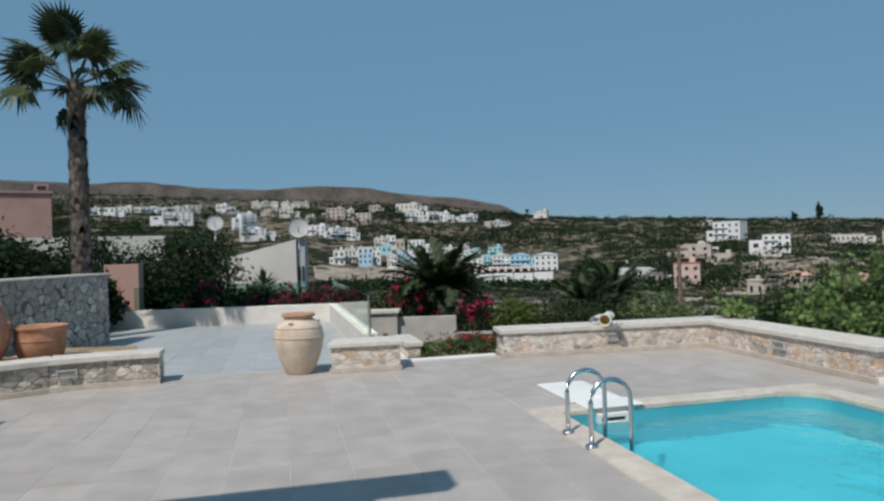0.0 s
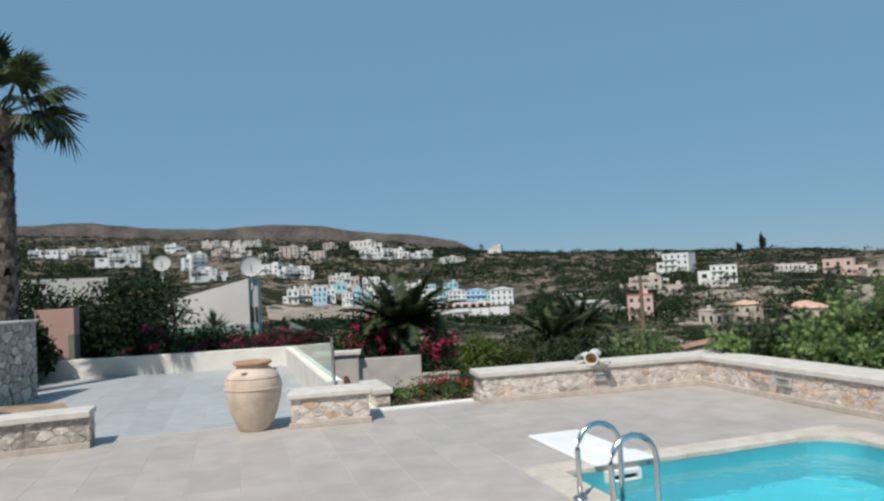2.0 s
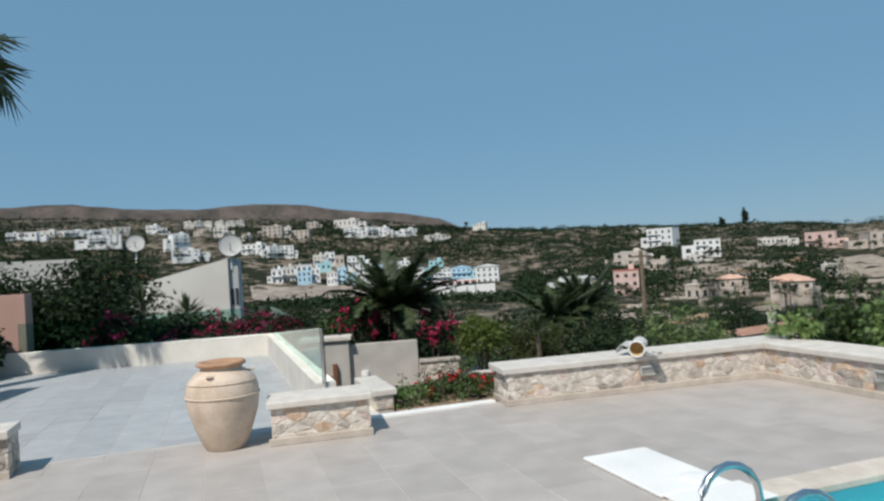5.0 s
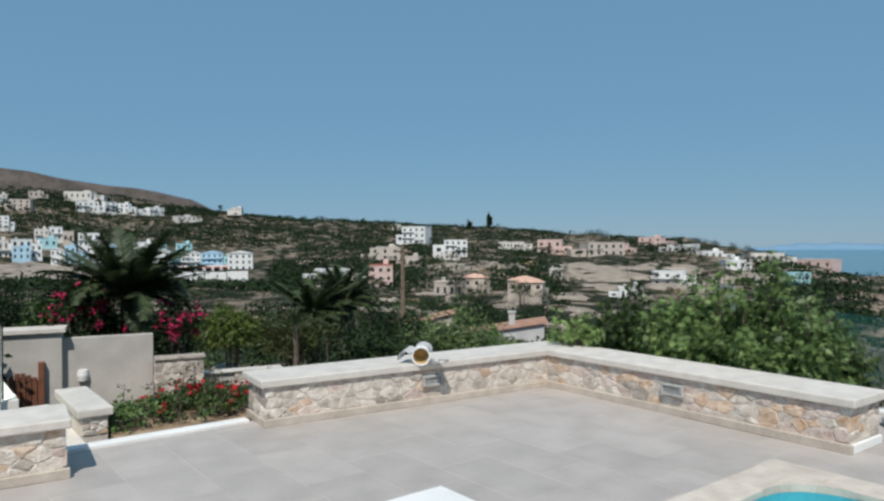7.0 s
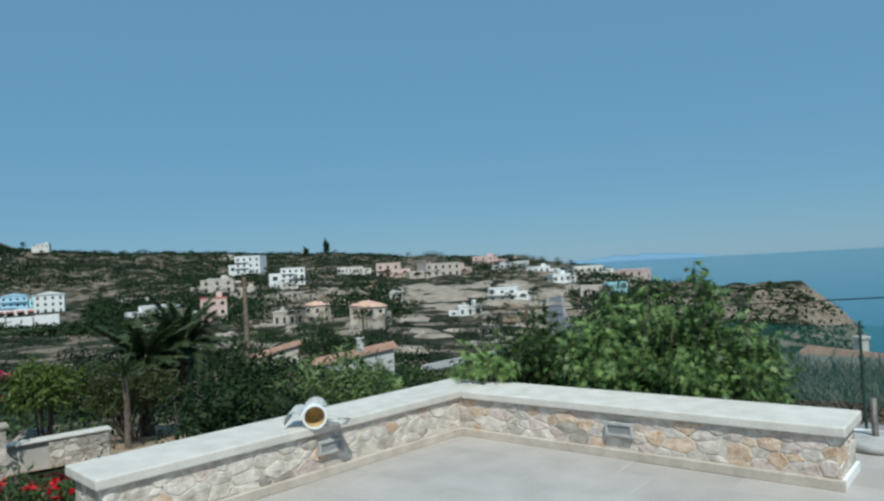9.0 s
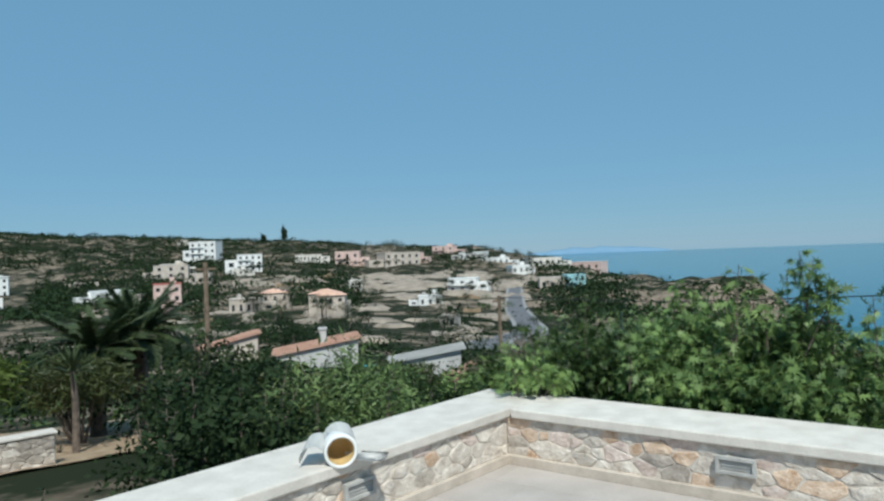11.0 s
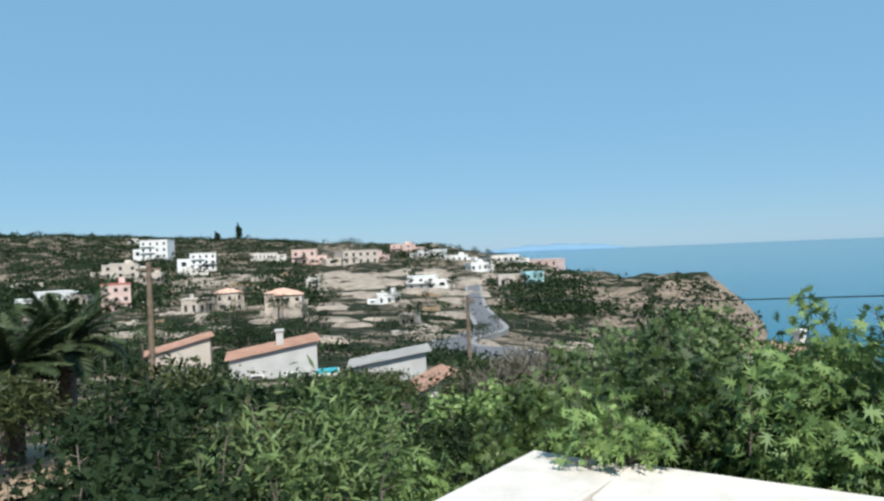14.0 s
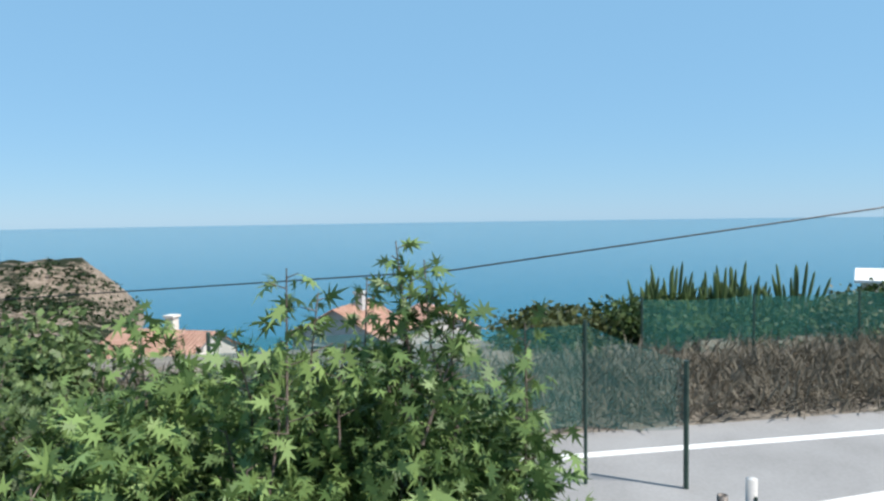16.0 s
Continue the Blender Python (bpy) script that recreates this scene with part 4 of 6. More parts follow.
for k, (x, y, top, r) in enumerate([(-9.2, 13.4, 2.45, 1.3), (-10.0, 15.2, 2.4, 1.5), (-11.5, 12.5, 2.5, 1.6), (-9.4, 17.8, 1.7, 0.9), (-11.2, 17.5, 2.4, 1.5), (-12.8, 15.0, 2.6, 1.6)]):
    shrub("hedge_bush", "clipped dark green hedge behind the stone wall", x, y, top, r, LEAF_DARK, 0.17, 330, 46, OVAL, 160 + k, "hedge", None, None, 0, "hedge bushes")
BOUG = "bougainvillea bush with magenta blossom"
for k, (x, y, top, r) in enumerate([(-5.6, 19.6, 0.72, 0.9), (-4.3, 19.8, 0.95, 0.8), (-3.4, 19.9, 0.85, 0.7), (-1.2, 23.1, 0.75, 0.8), (0.95, 22.9, 0.45, 0.7), (-7.0, 20.2, 1.05, 0.6)]):
    shrub("bougainvillea", BOUG, x, y, top, r, LEAF_DARK, 0.10, 45, 30, OVAL, 180 + k, "bush", (PETAL_PINK, 110 if k < 3 else 80, 0.09, "magenta blossom"), None, 0, "bougainvilleas")
# rose bed between pier and wall
rose_bed = bmesh.new()
box(rose_bed, (2.25, 11.12, -0.4), (3.7, 12.5, -0.03), UV)
single("rose_bed", rose_bed, SOIL, "planted soil bed beside the terrace edge", "bed", kind="structure")
for k, (x, y, top, r) in enumerate([(-0.25, 12.0, 0.20, 0.40), (0.35, 12.1, 0.24, 0.43), (0.85, 12.3, 0.22, 0.4), (0.15, 12.55, 0.13, 0.4), (0.6, 12.75, 0.17, 0.4)]):
    shrub("rose_bush", "low rose bush with red blooms", x, y, top, r, LEAF if k else LEAF_VINE, 0.05, 40, 28, OVAL, 200 + k, "rose", (PETAL_RED, 7 if k else 2, 0.075, "red blooms"), None, 3, "rose bushes", -0.05)


def frond_mesh(name, length, arch, pairs, leaflet, seed):
    """A feather leaf: an arched rib with pairs of narrow leaflets."""
    rng = np.random.default_rng(seed)
    bm = bmesh.new()
    rib = [Vector((0, length * s * math.cos(arch * s * 0.6), length * s * math.sin(1.0 - arch * s) * 0.75)) for s in np.linspace(0, 1, 9)]
    tube(bm, rib, 0.02 * length, 4, 0.004)
    for k in range(pairs):
        s = 0.12 + 0.87 * k / pairs
        i = min(int(s * 8), 7)
        p = rib[i].lerp(rib[i + 1], s * 8 - i)
        d = (rib[i + 1] - rib[i]).normalized()
        w = leaflet * math.sin(math.pi * min(1, 0.18 + s * 0.8)) ** 0.7
        for sx in (-1, 1):
            tip = p + Vector((sx * 0.8, 0, 0)) * w + d * w * 0.7 + Vector((0, 0, rng.uniform(-0.35, 0.1) * w))
            n = d * 0.018 * length
            bm.faces.new([bm.verts.new(q) for q in (p - n, p + n, tip)])
    return finish(name, bm, LEAF_PALM)


def date_palm(label, loc, trunk_h, length, count, seed):
    rng = np.random.default_rng(seed)
    ob = thing("date_palm", label, "palm", loc, 0, "date palms")
    bm = bmesh.new()
    prof = []
    for k in range(14):
        prof += [(0.20 + 0.03 * (k % 2), trunk_h * k / 13)]
    part("trunk", lathe(bm, prof + [(0.0, trunk_h + 0.1)], 16), BARK, ob)
    meshes = [frond_mesh("frond", length, a, 56, length * 0.19, seed + i) for i, a in enumerate((0.35, 0.6, 1.0))]
    for k in range(count):
        f = new("frond", meshes[k % 3])
        f.parent = ob
        lift = rng.uniform(-38, 12) if k > count // 3 else rng.uniform(8, 38)
        f.matrix_basis = pose(0, 0, trunk_h, 0, 0, k * 137.5) @ pose(0, 0.05, 0, lift, rng.uniform(-12, 12), 0) @ Matrix.Scale(rng.uniform(0.8, 1.1), 4)
    return ob


def fan_mesh(name, seed):
    """A fan leaf: a stalk, a pleated fan, and tips that hang."""
    rng = np.random.default_rng(seed)
    bm = bmesh.new()
    stalk = [Vector((0, 0.72 * s, 0.10 * s * s)) for s in np.linspace(0, 1, 4)]
    tube(bm, stalk, 0.016, 4, 0.010)
    hub = stalk[-1]
    n = 34
    for k in range(n):
        a = radians(-125 + 250 * k / (n - 1))
        ln = 0.58 * (0.62 + 0.38 * math.cos(a)) * rng.uniform(0.9, 1.1)
        d = Vector((math.sin(a), math.cos(a), 0))
        sd = Vector((d.y, -d.x, 0)) * 0.034
        mid = hub + d * ln * 0.55 + Vector((0, 0, 0.025 * (-1) ** k))
        tip = hub + d * ln * 1.02 + Vector((0, 0, -0.10 - 0.24 * rng.random()))
        a1, b1, c1, d1, e1 = (bm.verts.new(q) for q in (hub, mid + sd, tip, mid - sd, hub + d * 0.02))
        bm.faces.new((a1, b1, c1, d1))
    return finish(name, bm, LEAF_PALM)


def fan_palm(loc, trunk_h, seed):
    rng = np.random.default_rng(seed)
    ob = thing("fan_palm", "tall fan palm with rough brown trunk and green crown", "palm", loc)
    bm = bmesh.new()
    tube(bm, [(0.0, 0, -0.3), (0.02, 0, trunk_h * 0.3), (0.03, 0, trunk_h * 0.65), (0, 0, trunk_h)], 0.235, 18, 0.17)
    part("trunk", bm, BARK, ob)
    boot = bmesh.new()
    for q in ((0.085, 0, 0), (-0.085, 0, 0), (0.035, 0.085, 0.17), (-0.035, 0.085, 0.17)):
        boot.verts.new(q)
    boot.verts.ensure_lookup_table()
    boot.faces.new([boot.verts[i] for i in (0, 2, 3, 1)])
    bmesh.ops.solidify(boot, geom=boot.faces[:], thickness=0.02)
    boot = finish("leaf_base", boot, material("grey_leaf_base", (0.13, 0.10, 0.08), (0.34, 0.29, 0.25), 9, 0.9, 0, 0.6, 40, 0.25))
    for k in range(260):
        z = trunk_h * (0.08 + 0.92 * k / 260)
        a = k * 137.5
        r = 0.235 - 0.065 * z / trunk_h
        f = new("leaf_base", boot)
        f.parent = ob
        f.matrix_basis = pose(0.03 * math.sin(math.pi * z / trunk_h), 0, z, 0, 0, a) @ pose(0, r - 0.015, 0, 12, 0, 0)
    fans = [fan_mesh("fan_leaf", seed + i) for i in range(3)]
    for k in range(25):
        f = new("fan_leaf", fans[k % 3])
        f.parent = ob
        s = k / 24
        lift = 74 - 100 * s ** 0.9 + rng.uniform(-12, 12)
        f.matrix_basis = pose(0, 0, trunk_h - 0.10 + 0.2 * (1 - s), 0, 0, k * 137.5 + rng.uniform(-12, 12)) @ pose(0, 0.05, 0, lift, rng.uniform(-35, 35), 0) @ Matrix.Scale(rng.uniform(1.1, 1.4), 4)
    return ob


fan_palm((-8.36, 15.95, -1.2), 7.12, 7)
date_palm("date palm with arching grey-green fronds", (-0.1, 24.0, -2.6), 3.15, 2.05, 84, 17)
date_palm("young date palm with arching fronds", (7.2, 29.1, ground_at(7.2, 29.1) - 0.1), -0.15 - ground_at(7.2, 29.1), 1.8, 48, 27)
date_palm("young date palm with arching fronds", (5.8, 28.4, ground_at(5.8, 28.4) - 0.1), -0.45 - ground_at(5.8, 28.4), 1.7, 44, 37)


def spiky(name, label, x, y, z, height, count, length, seed):
    """A rosette of stiff sword leaves on short stems."""
    rng = np.random.default_rng(seed)
    ob = thing(name, label, "yucca", (x, y, z), 0, "yuccas")
    bm = bmesh.new()
    tube(bm, [(0, 0, -0.2), (0.03, 0, height * 0.6), (0, 0, height)], 0.09, 8, 0.06)
    part("stem", bm, BARK, ob)
    bm = bmesh.new()
    for k in range(count):
        a, e = k * 2.4, rng.uniform(-0.25, 1.35)
        d = Vector((math.cos(a) * math.cos(e), math.sin(a) * math.cos(e), math.sin(e)))
        s = Vector((-math.sin(a), math.cos(a), 0)) * 0.03
        p = Vector((0, 0, height + rng.uniform(-0.12, 0.08)))
        m_ = p + d * length * 0.5
        q = p + d * length * rng.uniform(0.85, 1.1) - Vector((0, 0, 0.1 * length * math.cos(e)))
        bm.faces.new([bm.verts.new(w) for w in (p, m_ + s, q, m_ - s)])
    part("leaves", bm, LEAF_PALM, ob)
    return ob


YU = "spiky green yucca with sword leaves in the garden"
for k, (x, y, z, h, c, ln) in enumerate([(-6.6, 21.2, -1.0, 2.2, 70, 0.75), (-5.6, 21.6, -1.0, 1.9, 60, 0.65), (4.4, 25.0, -2.6, 2.0, 60, 0.7)]):
    spiky("yucca", YU, x, y, z, h, c, ln, 60 + k)

# ---- scrub over the hillside ----
rng = np.random.default_rng(5)
BUSH_N = {"near": (16, 70, 420, 26, 0.30, (0.7, 1.7)), "mid": (70, 240, 6500, 15, 0.6, (0.8, 2.3)), "far": (230, 1000, 30000, 9, 2.0, (1.8, 4.8)), "ridge": (950, 1600, 7000, 7, 3.2, (2.5, 5.5))}
for key, (r0, r1, count, per, ls, rr) in BUSH_N.items():
    P, O = [], []
    made = 0
    while made < count:
        az = rng.uniform(-62, 71 if key != "near" else 100)
        r = math.exp(rng.uniform(math.log(r0), math.log(r1))) if key in ("near", "mid") else rng.uniform(r0, r1)
        c = site(az, r)
        if key == "near" and (r < 26 and az < 25 or az < 0 and r < 45 or 60 < az < 95):
            continue
        if -13 < az < 11 and 270 < r < 445 or -11 < az < 11 and 380 < r < 565:
            continue
        if c.z < -36 or az > 60 and r > 330:
            continue
        dens = noise.noise(Vector((c.x, c.y, 0)) / (r * 0.12 + 6)) + 0.45
        if 460 < r < 590 and -9 < az < 13:
            dens -= 0.5
        if az > 35 and r > 120:
            dens -= 0.25
        if 38 < az < 51 and 40 < r < 320:
            dens -= 0.15
        if rng.random() > dens * 1.5:
            continue
        s = rng.uniform(*rr)
        d = rng.normal(0, 1, (per, 3))
        d /= np.linalg.norm(d, axis=1)[:, None]
        d[:, 2] = np.abs(d[:, 2]) * 0.9 - 0.12
        P.append(np.array(c) + d * s * rng.uniform(0.55, 1.05, (per, 1)) * (1, 1, 0.8))
        O.append(d)
        made += 1
    me = leaf_mesh("scrub", np.vstack(P), ls, OVAL, rng, np.vstack(O), 0.2, 0.6)
    me.materials.append(LEAF if key == "near" else LEAF_DARK)
    tagged(new("scrub", me), "dark green scrub and olive bushes over the hillside", "scrub", kind="stuff")

# ---- town, villas, village ----
PAINT = {
    "white": WHITE,
    "ivory": material("ivory_paint", (0.62, 0.58, 0.52), (0.74, 0.70, 0.64), 0.5, 0.8, 0, 0),
    "beige": material("beige_paint", (0.46, 0.39, 0.33), (0.60, 0.53, 0.46), 0.5, 0.8, 0, 0),
    "pink": material("pink_paint", (0.58, 0.40, 0.35), (0.70, 0.54, 0.48), 0.5, 0.8, 0, 0),
    "blue": material("pale_blue_paint", (0.36, 0.56, 0.70), (0.50, 0.68, 0.78), 0.5, 0.8, 0, 0),
    "turq": material("turquoise_paint", (0.32, 0.58, 0.62), (0.45, 0.68, 0.70), 0.5, 0.8, 0, 0),
    "terra": material("sand_paint", (0.52, 0.43, 0.35), (0.64, 0.56, 0.48), 0.5, 0.8, 0, 0),
}
ROOF_TILE = material("terracotta_roof_tile", (0.50, 0.29, 0.21), (0.66, 0.44, 0.34), 1.5, 0.85, 0, 0.2, 8)
RED = material("red_paint", (0.38, 0.10, 0.08), (0.48, 0.16, 0.12), 1, 0.8, 0, 0)
PANE = material("dark_window_glass", (0.02, 0.025, 0.03), (0.05, 0.06, 0.07), 1, 0.15, 0, 0)
pane_unit = finish("window", box(bmesh.new(), (-0.5, -0.03, -0.5), (0.5, 0.03, 0.5)), PANE)
SPEAK = {"white": "white flat-roofed", "ivory": "ivory flat-roofed", "beige": "beige flat-roofed", "pink": "pale pink flat-roofed", "blue": "pale blue flat-roofed", "turq": "turquoise flat-roofed",
         "terra": "sand-coloured tile-roofed", "gableW": "white pedimented", "gableB": "pale blue pedimented", "gableC": "white pedimented", "pinkred": "pink red-topped"}
WALLS = {"gableW": "white", "gableB": "blue", "gableC": "white", "pinkred": "pink"}
count_block = 0
HOUSES = []


def block(x, y, z, rz, w, h, storeys, bays, style, twist=28):
    """A house on the hillside: walls with deep windows, balconies, and its roof."""
    global count_block
    count_block += 1
    HOUSES.append((x, y, w))
    rng = random.Random(count_block)
    kind = "house" if storeys < 3 else "apartment_building"
    ob = thing(kind, "%s hillside %s of %s" % (SPEAK[style], "house" if storeys < 3 else "apartment building", ("one storey", "two storeys", "three storeys")[storeys - 1]), "house", (x, y, z), rz + rng.uniform(-twist, twist), "hillside houses")
    d = max(5.0, w * 0.65)
    paint = PAINT[WALLS.get(style, style)]
    f = -d / 2
    sh, bw = h / storeys, w / bays
    bm = bmesh.new()
    box(bm, (-w / 2, f + 0.35, -5), (w / 2, d / 2, h))
    ww, wh = min(bw * rng.uniform(0.30, 0.42), 1.9), sh * rng.uniform(0.42, 0.52)
    openings = []
    for s in range(storeys):
        z0 = s * sh + sh * 0.2
        box(bm, (-w / 2, f, s * sh - (5 if s == 0 else 0)), (w / 2, f + 0.35, z0))
        box(bm, (-w / 2, f, z0 + wh), (w / 2, f + 0.35, (s + 1) * sh))
        edge = -w / 2
        for k in range(bays):
            c = -w / 2 + (k + 0.5) * bw
            box(bm, (edge, f, z0), (c - ww / 2, f + 0.35, z0 + wh))
            edge = c + ww / 2
            openings.append((c, z0 + wh / 2))
        box(bm, (edge, f, z0), (w / 2, f + 0.35, z0 + wh))
    part("wall", bm, paint, ob)
    for c, zc in openings:
        o = new("window", pane_unit)
        o.parent = ob
        o.matrix_basis = pose(c, f + 0.32, zc) @ Matrix.Diagonal((ww, 1, wh, 1))
    if storeys > 1 and style in ("white", "ivory", "pink", "turq", "gableW", "gableB"):
        for s in range(1, storeys):
            bm = bmesh.new()
            x0, x1 = (-w / 2, w / 2) if rng.random() < 0.4 else (-w / 2 + bw * 0.1, -w / 2 + bw * (bays * 0.55))
            box(bm, (x0, f - 1.2, s * sh - 0.1), (x1, f, s * sh + 0.1))
            box(bm, (x0, f - 1.2, s * sh + 0.1), (x1, f - 1.08, s * sh + 0.85))
            part("balcony", bm, paint, ob)
    bm = bmesh.new()
    if style.startswith("gable") or style == "terra":
        rise = w * (0.12 if style != "terra" else 0.16)
        o_ = 0.4
        vs = [bm.verts.new(q) for q in ((-w / 2 - o_, f - o_, h), (w / 2 + o_, f - o_, h), (w / 2 + o_, d / 2 + o_, h), (-w / 2 - o_, d / 2 + o_, h), (0, f - o_ + (0 if style != "terra" else d * 0.3), h + rise), (0, d / 2 + o_ - d * 0.3, h + rise))]
        for q in ((0, 1, 4), (1, 2, 5, 4), (2, 3, 5), (3, 0, 4, 5), (3, 2, 1, 0)):
            bm.faces.new([vs[i] for i in q])
        part("roof", bm, ROOF_TILE if style == "terra" else paint, ob)
    else:
        box(bm, (-w / 2 - 0.15, f - 0.15, h), (w / 2 + 0.15, d / 2 + 0.15, h + 0.35))
        part("roof", bm, RED if style == "pinkred" else paint, ob)
        if rng.random() < 0.5:
            part("stair_head", box(bmesh.new(), (w * 0.1, 0, h + 0.35), (w * 0.32, d * 0.35, h + 2.2)), paint, ob)
    if w > 7 and style in ("white", "ivory", "beige", "pink", "terra"):
        side = rng.choice((-1, 1))
        aw, ah = w * rng.uniform(0.25, 0.5), h * rng.uniform(0.45, 0.75)
        wing = part("wing", box(bmesh.new(), (side * w / 2 - (aw if side < 0 else 0), f + d * 0.25, -5), (side * w / 2 + (aw if side > 0 else 0), d * 0.45, ah)), paint, ob)
        o = new("window", pane_unit)
        o.parent = wing
        o.matrix_basis = pose(side * (w / 2 + aw / 2), f + d * 0.25, ah * 0.55) @ Matrix.Diagonal((aw * 0.4, 1, ah * 0.35, 1))
    if style in ("white", "ivory", "beige") and rng.random() < 0.6:
        tk = part("water_tank", lathe(bmesh.new(), [(0.0, 0.0), (0.6, 0.0), (0.6, 1.1), (0.0, 1.2)], 12, Matrix.Translation((-w * 0.25, 0.5, h + 0.35))), GREY_RENDER, ob)
    return ob


block(-263.5, 982.8, 78.4, 15.0, 9.4, 4.2, 1, 2, "ivory")
block(-250.4, 988.1, 78.4, 14.2, 9.4, 4.2, 1, 2, "ivory")
block(-237.8, 992.8, 78.3, 13.5, 9.4, 4.2, 1, 2, "ivory")
block(-222.9, 995.8, 77.9, 12.6, 9.4, 4.2, 1, 2, "ivory")
block(-208.9, 1002.6, 78.0, 11.8, 9.7, 4.3, 1, 2, "ivory")
block(-197.8, 1007.9, 77.9, 11.1, 9.7, 4.3, 1, 2, "ivory")
block(-197.6, 701.7, 37.9, 15.7, 13.7, 10.2, 3, 3, "white")
block(-199.4, 815.4, 53.4, 13.7, 16.3, 6.0, 2, 3, "beige")
block(-179.1, 800.7, 50.6, 12.6, 15.3, 8.7, 2, 3, "ivory")
block(-160.3, 591.1, 21.4, 15.2, 19.7, 5.3, 2, 4, "white")
block(-116.9, 769.5, 43.1, 8.6, 19.8, 11.6, 3, 4, "beige")
block(-102.2, 771.8, 42.7, 7.5, 10.1, 10.2, 3, 2, "ivory")
block(-81.2, 737.6, 36.1, 6.3, 15.0, 10.2, 3, 3, "beige")
block(-111.9, 625.5, 22.0, 10.1, 19.1, 7.5, 2, 4, "white")
block(-91.9, 601.6, 17.4, 8.7, 10.7, 8.7, 3, 3, "white")
block(-80.4, 606.4, 17.0, 7.5, 10.8, 8.8, 3, 3, "white")
block(-89.5, 939.8, 62.6, 5.4, 15.3, 5.6, 1, 3, "beige")
block(-43.9, 952.7, 61.9, 2.6, 31.1, 8.1, 1, 5, "ivory")
block(-29.5, 766.8, 38.6, 2.2, 18.9, 8.4, 2, 4, "white")
block(-10.1, 762.7, 37.2, 0.8, 11.2, 9.7, 3, 2, "white")
block(2.7, 767.4, 37.5, -0.2, 13.3, 8.4, 2, 3, "white")
block(31.7, 772.4, 36.9, -2.4, 15.8, 5.6, 2, 3, "white")
block(57.4, 733.1, 28.7, -4.5, 19.6, 3.6, 1, 4, "ivory")
block(-302.4, 780.7, 55.0, 21.2, 20.7, 7.6, 2, 3, "white")
block(-261.7, 691.0, 40.9, 20.7, 22.7, 8.7, 3, 5, "white")
block(-312.0, 870.4, 66.7, 19.7, 16.8, 4.8, 1, 3, "ivory")
block(-340.4, 802.7, 60.3, 23.0, 27.1, 4.9, 2, 5, "white")
block(-279.2, 884.6, 66.4, 17.5, 13.8, 5.9, 2, 2, "white")
block(-254.9, 841.2, 59.5, 16.9, 9.8, 5.1, 2, 2, "white")
block(-376.9, 748.1, 56.5, 26.7, 11.0, 5.8, 2, 2, "white")
block(-139.0, 740.6, 39.9, 10.6, 8.8, 5.5, 2, 2, "ivory")
block(232.8, 556.3, 3.9, -22.7, 21.8, 14.5, 3, 4, "white")
block(216.9, 447.8, -5.3, -25.9, 16.1, 11.0, 3, 4, "white")
block(285.9, 485.9, -0.4, -30.5, 19.9, 4.7, 1, 7, "ivory")
block(172.2, 467.7, -5.2, -20.2, 15.7, 6.4, 2, 3, "ivory")
block(84.4, 299.5, -13.3, -15.7, 14.6, 4.6, 1, 4, "white")
block(270.6, 698.3, 20.6, -21.2, 7.5, 3.9, 1, 2, "ivory")
block(201.6, 430.9, -6.9, -25.1, 11.1, 2.8, 1, 3, "ivory")
block(117.1, 791.4, 41.9, -8.4, 11.4, 3.2, 1, 3, "ivory")
block(83.1, 234.7, -13.5, -19.5, 8.3, 8.6, 3, 3, "pinkred")
block(291.6, 438.6, -4.9, -34.1, 17.7, 10.6, 2, 3, "pink")
block(103.7, 202.2, -14.0, -27.9, 8.5, 5.5, 2, 3, "terra")
block(103.7, 172.5, -14.4, -32.1, 7.8, 6.3, 2, 3, "terra")
block(164.3, 448.5, -7.5, -20.3, 20.4, 8.0, 2, 3, "beige")
block(158.6, 388.7, -10.6, -22.5, 10.7, 6.0, 1, 3, "beige")
block(321.4, 415.8, -6.1, -38.2, 27.6, 9.5, 2, 5, "beige")
block(225.6, 245.1, -16.5, -43.6, 13.7, 5.9, 2, 3, "white")
block(164.7, 199.0, -17.1, -40.7, 8.4, 3.4, 1, 3, "white")
block(403.1, 418.2, -4.8, -44.5, 20.9, 6.5, 1, 4, "white")
block(391.0, 379.1, -8.2, -46.5, 17.4, 4.8, 1, 4, "white")
block(438.8, 493.5, 0.2, -42.1, 20.9, 8.0, 2, 3, "pink")
block(328.5, 302.3, -12.9, -48.2, 12.6, 5.0, 1, 3, "white")
block(264.6, 223.6, -18.0, -50.9, 12.2, 5.8, 1, 3, "beige")
block(269.9, 214.1, -18.3, -52.7, 9.4, 7.1, 2, 3, "turq")
block(486.6, 363.2, -16.5, -53.9, 26.3, 5.9, 1, 4, "pink")
block(427.4, 365.4, -10.6, -50.1, 25.8, 5.4, 1, 5, "ivory")
block(345.9, 426.7, -5.0, -39.5, 12.8, 7.8, 2, 2, "pink")
block(194.3, 289.0, -14.1, -34.6, 6.5, 4.0, 1, 2, "ivory")
block(116.8, 135.8, -16.5, -42.4, 4.1, 2.4, 1, 2, "beige")
block(93.4, 199.6, -13.8, -25.8, 9.0, 4.2, 1, 4, "beige")
